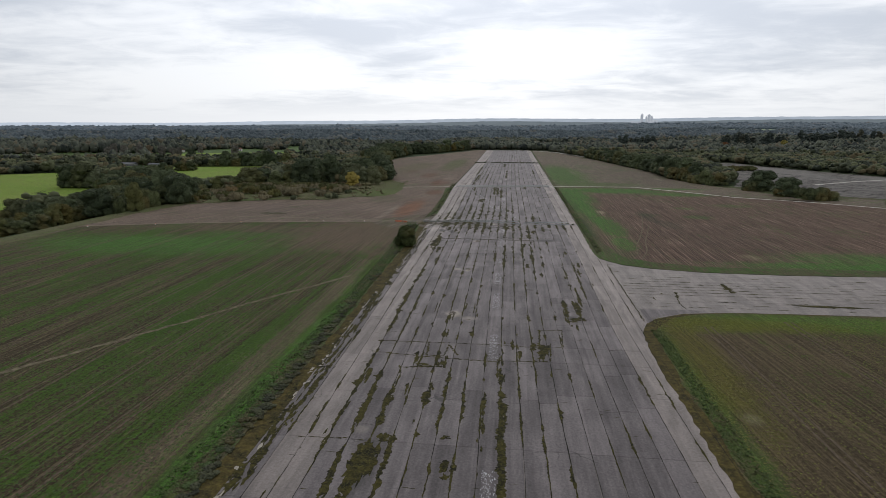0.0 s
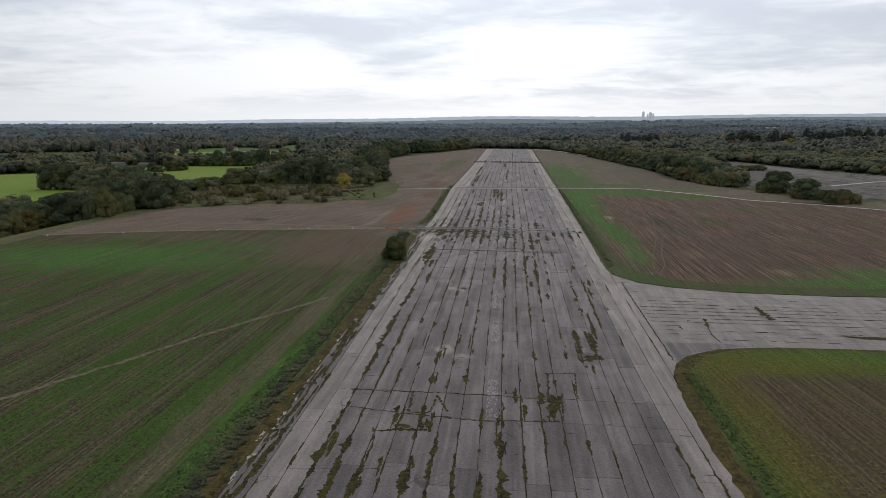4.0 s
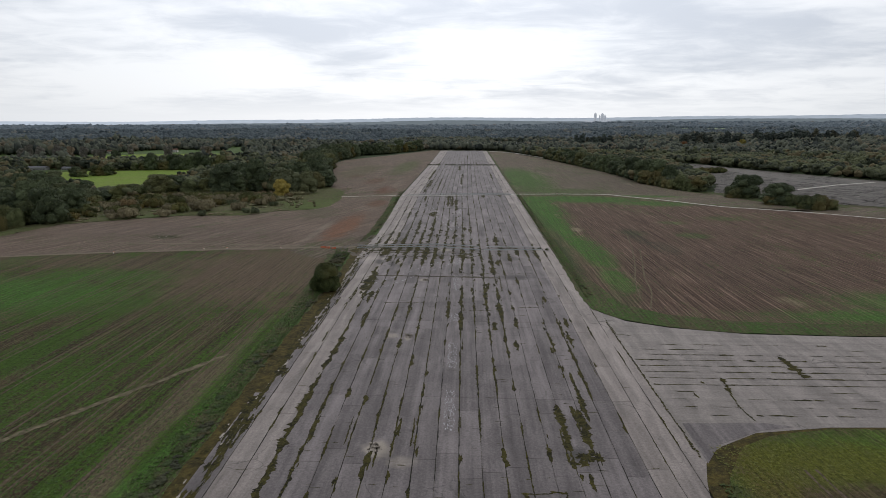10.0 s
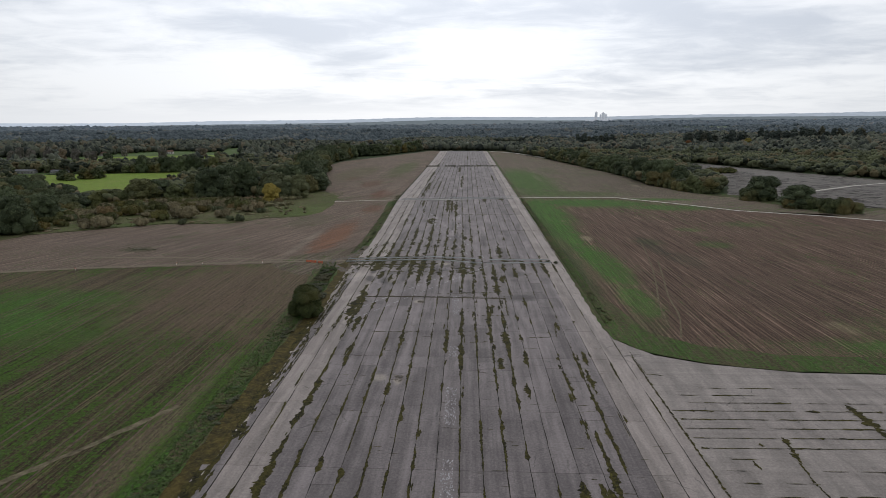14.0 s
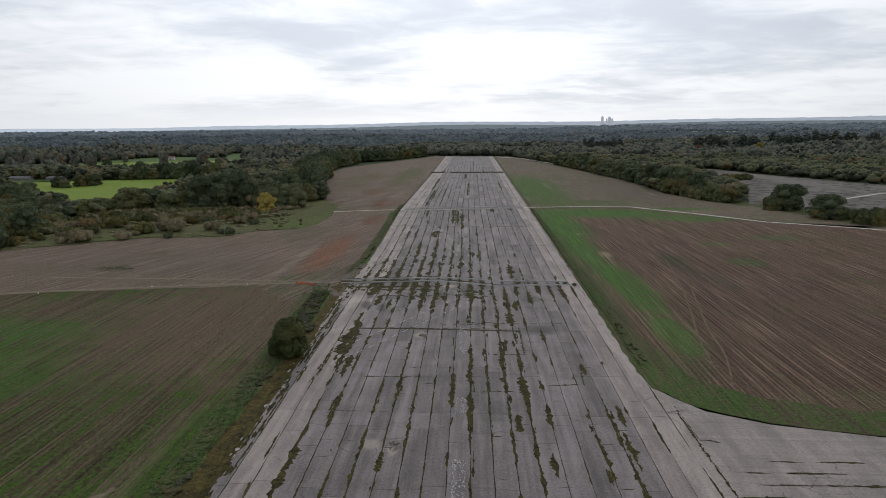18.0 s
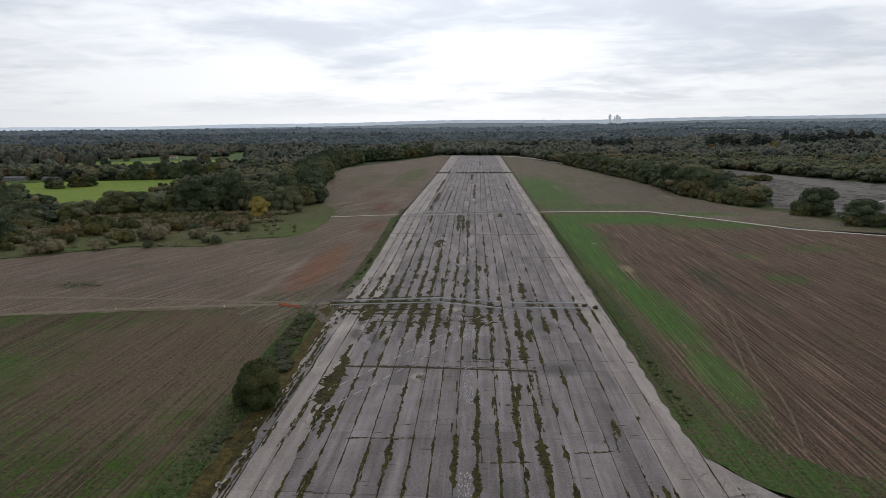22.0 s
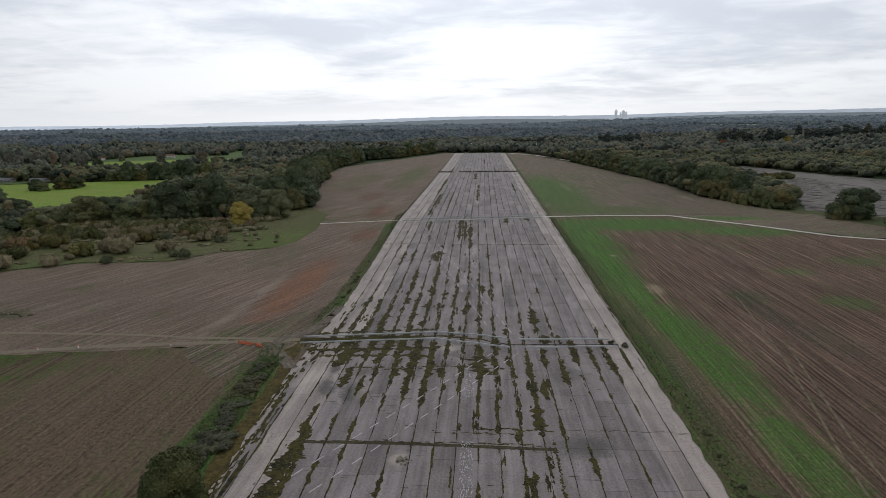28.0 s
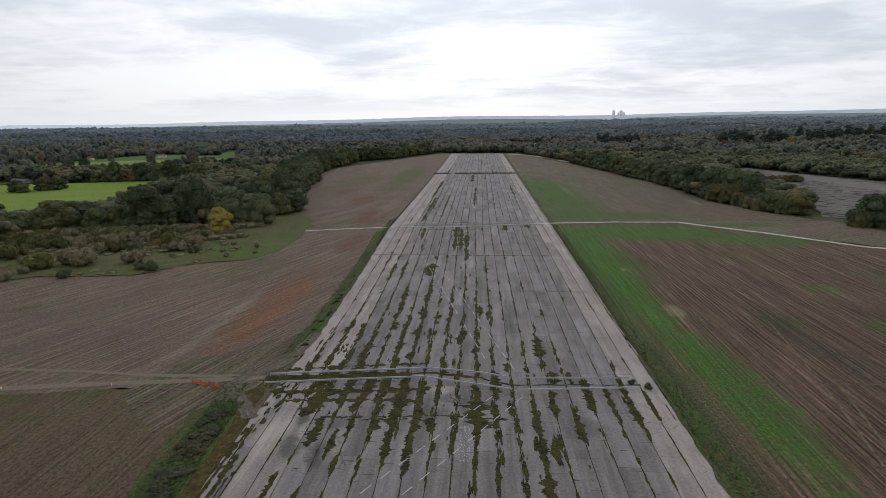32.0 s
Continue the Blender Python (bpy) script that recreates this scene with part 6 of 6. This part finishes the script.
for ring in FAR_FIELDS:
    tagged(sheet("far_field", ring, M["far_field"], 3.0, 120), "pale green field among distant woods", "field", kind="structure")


# ---- small things ----
M["orange"] = plain("orange_plastic_mesh", (0.62, 0.13, 0.05), 0.6, 0.3)
M["white_post"] = plain("white_post_paint", (0.75, 0.74, 0.72), 0.6, 0.3, 0.0, 0.08)
M["rubble"] = plain("broken_concrete", (0.20, 0.175, 0.145), 0.95, 0.1, 0.0, 0.5, 1.2)


def barrier(x, y, turn, n):
    b = tagged(new("mesh_barrier"), "sagging orange plastic mesh barrier beside the dirt path", "barrier")
    b.matrix_basis = pose(x, y, 0, 0, 0, turn)
    bm_v, bm_f = [], []
    cols = n * 8
    for i in range(cols + 1):
        u = i * n * 2.2 / cols
        sag = 0.14 * math.sin(math.pi * ((i % 8) / 8))
        for r in range(6):
            bm_v.append((u, 0.08 * math.sin(u * 2.1 + r), 0.08 + 0.18 * r - sag * r / 5))
    for i in range(cols):
        for r in range(0, 5, 2):
            a = i * 6 + r
            bm_f.append((a, a + 6, a + 7, a + 1))
        if i % 2 == 0:
            bm_f.append((i * 6 + 1, i * 6 + 7, i * 6 + 8, i * 6 + 2))
            bm_f.append((i * 6 + 3, i * 6 + 9, i * 6 + 10, i * 6 + 4))
    part("net", mesh("net", bm_v, bm_f, M["orange"]), b, "orange plastic netting")
    stake = box_mesh("stake", 0.06, 0.06, 1.15, M["wood_post"])
    for i in range(n + 1):
        p = part("stake", stake, b)
        p.location = (i * 2.2, 0, 0)


barrier(-58.6, 334.2, -14, 2)
barrier(-53.6, 332.6, -20, 1)


def marker(x, y):
    t = tagged(new("marker_post"), "short white marker post beside the dirt path", "post", "marker posts")
    t.location = (x, y, 0)
    part("shaft", box_mesh("shaft", 0.16, 0.16, 0.55, M["white_post"]), t)
    c = part("cap", box_mesh("cap", 0.26, 0.26, 0.14, M["orange"]), t, "orange cap")
    c.location = (0, 0, 0.55)


for x, y in ((-208, 291), (-179, 303.5), (-138.5, 316.5), (-106, 327), (-97, 329), (-75, 332)):
    marker(x, y)


def rubble(x, y, r, n, label):
    t = tagged(new("rubble_heap"), label, "rubble", "rubble heaps")
    t.location = (x, y, 0)
    kinds = []
    for q in range(4):
        bv, bf = BALL1
        kinds.append(mesh("chunk", bv * (0.6 + 0.8 * gen.random((len(bv), 1))) * (1, 0.8, 0.6), bf.tolist(), M["rubble"]))
    for i in range(n):
        d = r * gen.random() ** 0.7
        a = 6.28 * gen.random()
        s = 0.12 + 0.25 * gen.random()
        p = part("chunk", kinds[i % 4], t)
        p.matrix_basis = pose(d * math.cos(a), d * math.sin(a), s * 0.35 + 0.25 * max(0, 1 - d / r) * gen.random(), 0, 0, 57 * a) @ Matrix.Scale(s, 4)


rubble(-10.5, 223, 1.5, 26, "heap of broken concrete lumps on the runway")
rubble(-10, 281, 1.5, 24, "small heap of pale rubble on the concrete")
rubble(-10.5, 168, 1.5, 16, "scattered pale rubble beside a weed patch")
rubble(-2.5, 329, 1.8, 20, "broken slab edge and rubble beside the rails")
rubble(-135.6, 355, 4.5, 12, "long low heap of soil and debris on the brown field")
for i in range(12):
    shrub(2, -141 + 1.2 * i + gen.normal() * 0.8, 355.5 + gen.normal() * 1.5, 0.18 + 0.2 * gen.random())


# ---- houses and barns in the valley ----
M["render_wall"] = plain("pale_rendered_wall", (0.55, 0.52, 0.47), 0.9, 0.1, 0.0, 0.12, 0.4)
M["brick_wall"] = plain("red_brick_wall", (0.20, 0.115, 0.085), 0.9, 0.1, 0.0, 0.2, 1.0)
M["barn_wall"] = plain("grey_barn_sheeting", (0.26, 0.25, 0.24), 0.8, 0.2, 0.0, 0.2, 0.6)
M["roof_tile"] = plain("brown_roof_tiles", (0.16, 0.10, 0.075), 0.9, 0.1, 0.0, 0.25, 0.8)
M["roof_dark"] = plain("dark_sheet_roof", (0.10, 0.10, 0.105), 0.7, 0.2, 0.0, 0.25, 0.3)
M["glass"] = plain("dark_window_glass", (0.03, 0.035, 0.04), 0.1, 0.5)


def house(x, y, w, d, h, rise, wall, roof, turn, name, label):
    t = tagged(new(name), label, name.split("_")[-1])
    t.matrix_basis = pose(x, y, float(land(x, y)), 0, 0, turn)
    part("wall", box_mesh("wall", w, d, h, wall), t)
    e = 0.5
    v = [(-w / 2 - e, -d / 2 - e, h - 0.15), (w / 2 + e, -d / 2 - e, h - 0.15), (w / 2 + e, d / 2 + e, h - 0.15), (-w / 2 - e, d / 2 + e, h - 0.15), (-w / 2 - e, 0, h + rise), (w / 2 + e, 0, h + rise)]
    r = part("roof", mesh("roof", v, [(0, 1, 5, 4), (2, 3, 4, 5), (0, 4, 3), (1, 2, 5), (3, 2, 1, 0)], roof), t)
    if rise > 2:
        c = part("chimney", box_mesh("chimney", 0.9, 0.9, 2.2, M["brick_wall"]), r)
        c.location = (w * 0.3, 0, h + rise - 0.9)
    pane = box_mesh("window", 1.3, 0.12, 1.2, M["glass"])
    n = max(2, int(w / 4))
    for fl in range(max(1, int(h / 2.7))):
        for i in range(n):
            p = part("window", pane, t)
            p.location = (w * ((i + 0.5) / n - 0.5), -d / 2 - 0.02, 0.9 + 2.7 * fl)
    dr = part("door", box_mesh("door", 1.1, 0.12, 2.05, M["wood_post"]), t)
    dr.location = (w * 0.04, -d / 2 - 0.03, 0)


house(-612, 948, 30, 14, 4.0, 1.8, M["barn_wall"], M["roof_dark"], 12, "farm_barn", "long dark roofed farm barn in the valley")
house(-566, 956, 22, 12, 3.4, 1.6, M["barn_wall"], M["roof_dark"], -8, "farm_barn", "low grey barn with a dark sheet roof")
house(-590, 972, 14, 9, 4.5, 2.4, M["brick_wall"], M["roof_tile"], 20, "farm_house", "red brick farmhouse with a tiled roof")
house(-930, 1660, 30, 12, 8.0, 5.0, M["render_wall"], M["roof_tile"], 8, "country_house", "pale country house with steep gables")
house(-803, 1458, 24, 10, 5.0, 3.0, M["render_wall"], M["roof_tile"], -10, "cottage_house", "long pale cottage under a brown roof")
house(-1000, 1750, 20, 10, 6.0, 3.5, M["render_wall"], M["roof_tile"], 30, "village_house", "pale house among dark trees")
house(-700, 1560, 18, 9, 5.5, 3.2, M["render_wall"], M["roof_tile"], 5, "village_house", "white walled house behind parkland trees")
house(-1180, 1480, 22, 11, 6.0, 3.2, M["brick_wall"], M["roof_tile"], -25, "village_house", "brick house at the edge of the woods")


def lamp_post(x, y, h):
    t = tagged(new("street_lamp"), "slim pale lamp post beyond the runway end", "street lamp", "far lamp posts")
    t.location = (x, y, float(land(x, y)))
    part("pole", box_mesh("pole", 0.5, 0.5, h, M["white_post"]), t)
    a = part("head", box_mesh("head", 2.4, 0.5, 0.35, M["white_post"]), t)
    a.location = (0.8, 0, h)


for i in range(14):
    lamp_post(-120 + 24 * i + gen.normal() * 4, 1640 + gen.normal() * 12, 17)

# conifers and a few bright autumn crowns standing out of the right-hand woods
M["conifer"] = foliage("dark_conifer_needles", (0.028, 0.036, 0.032), (0.065, 0.078, 0.062))
M["rust_leaf"] = foliage("rust_red_leaves", (0.10, 0.045, 0.018), (0.20, 0.09, 0.035))


def conifer(seed):
    g2 = np.random.default_rng(seed)
    t = tagged(new("pine_tree"), "tall dark conifer rising above the wood", "tree", "conifers")
    part("trunk", trunk_mesh("trunk", 0.4, 20, g2), t)
    lob = [(g2.normal() * 1.2, g2.normal() * 1.2, 5 + i * 2.0, 5.6 * (1 - (i / 10) ** 2 * 0.75) + 0.6, 2.6) for i in range(9)]
    part("crown", lobes_mesh("crown", lob, 520, 0.9, M["conifer"], seed), t)
    return t


pine = conifer(61)
spots = []
for u, spread, n in ((0.352, 0.004, 3), (0.368, 0.008, 6), (0.385, 0.004, 2), (0.418, 0.006, 5), (0.432, 0.002, 2), (0.468, 0.014, 8), (0.505, 0.012, 6), (0.54, 0.016, 8), (0.60, 0.03, 8), (0.19, 0.010, 7), (0.217, 0.006, 5)):
    for _ in range(n):
        d = (1850 if u < 0.3 else 1480) + 60 * gen.normal()
        spots.append((4 + d * (u + spread * gen.normal()), 160 + d))
for i, (x, y) in enumerate(spots):
    m = at(x, y, 0.9 + 0.6 * gen.random(), 360 * gen.random(), 0.92 + 0.45 * gen.random() ** 2)
    if i:
        copy_thing(pine, m)
    else:
        pine.matrix_basis = m
gold = make_tree("autumn_tree", "bright golden tree in the woodland", "tree", "", M["yellow_leaf"], 6.0, 15, 3, 35)
gold.matrix_basis = at(4 + 0.447 * 1330, 1490, 1.35)
rust = make_tree("autumn_tree", "rust red autumn tree in the woodland", "tree", "", M["rust_leaf"], 6.0, 15, 3, 36)
rust.matrix_basis = at(4 + 0.352 * 1330, 1490, 1.3)


# ---- concrete bays ----
def make_bays():
    g3 = np.random.default_rng(14)
    runway = bpy.data.objects["runway"]
    boxes = {}
    near, V, F = [], {"slab_far": [], "pale_far": []}, {"slab_far": [], "pale_far": []}
    for j in range(-9, 11):
        cuts = [-58.0, -34.0, -10.0, 12.0, 32.0, 50.0]
        while cuts[-1] < 1405:
            nxt = cuts[-1] + (16 + 8 * g3.random() if cuts[-1] < 330 else 24 + 10 * g3.random())
            for c in CROSS:
                if cuts[-1] + 2 < c < nxt + 4:
                    nxt = c
                    break
            cuts.append(nxt)
        pale = j in (-8, -7, 10)
        for a, b in zip(cuts, cuts[1:]):
            if j == -9 and a > 310:
                continue
            gap = 0.05
            xl0, xr0, xl1, xr1 = joint_x(j - 1, a) + gap, joint_x(j, a) - gap, joint_x(j - 1, b) + gap, joint_x(j, b) - gap
            if j == -9 and a > 165:
                xl0, xl1 = xr0 - 1.9 - 0.4 * g3.random(), xr1 - 1.9
            if 62 < a < 300:
                w, l = (xr0 - xl0 + xr1 - xl1) / 2, b - a - 0.07
                key = "pale" if pale else "slab"
                if key not in boxes:
                    boxes[key] = box_mesh("slab", 1, 1, 0.045, M[key])
                p = part("slab", boxes[key], runway)
                skew = math.degrees(math.atan((xl0 + xr0 - xl1 - xr1) / 2 / (b - a)))
                p.matrix_basis = pose((xl0 + xr0 + xl1 + xr1) / 4, (a + b) / 2, -0.045 + g3.random() * 0.004, 0, 0, skew) @ Matrix.Diagonal((w, l, 1, 1))
            else:
                key = "pale_far" if pale else "slab_far"
                k0 = len(V[key])
                V[key] += [(xl0, a + 0.04, 0), (xr0, a + 0.04, 0), (xr1, b - 0.04, 0), (xl1, b - 0.04, 0), (xl0, a + 0.04, -0.045), (xr0, a + 0.04, -0.045), (xr1, b - 0.04, -0.045), (xl1, b - 0.04, -0.045)]
                F[key] += [(k0, k0 + 1, k0 + 2, k0 + 3), (k0 + 4, k0 + 5, k0 + 1, k0), (k0 + 6, k0 + 7, k0 + 3, k0 + 2), (k0 + 5, k0 + 6, k0 + 2, k0 + 1), (k0 + 7, k0 + 4, k0, k0 + 3)]
    for key in V:
        tagged(under(new("slab_rows", mesh("slab_rows", V[key], F[key], M[key])), runway), kind="stuff")


make_bays()
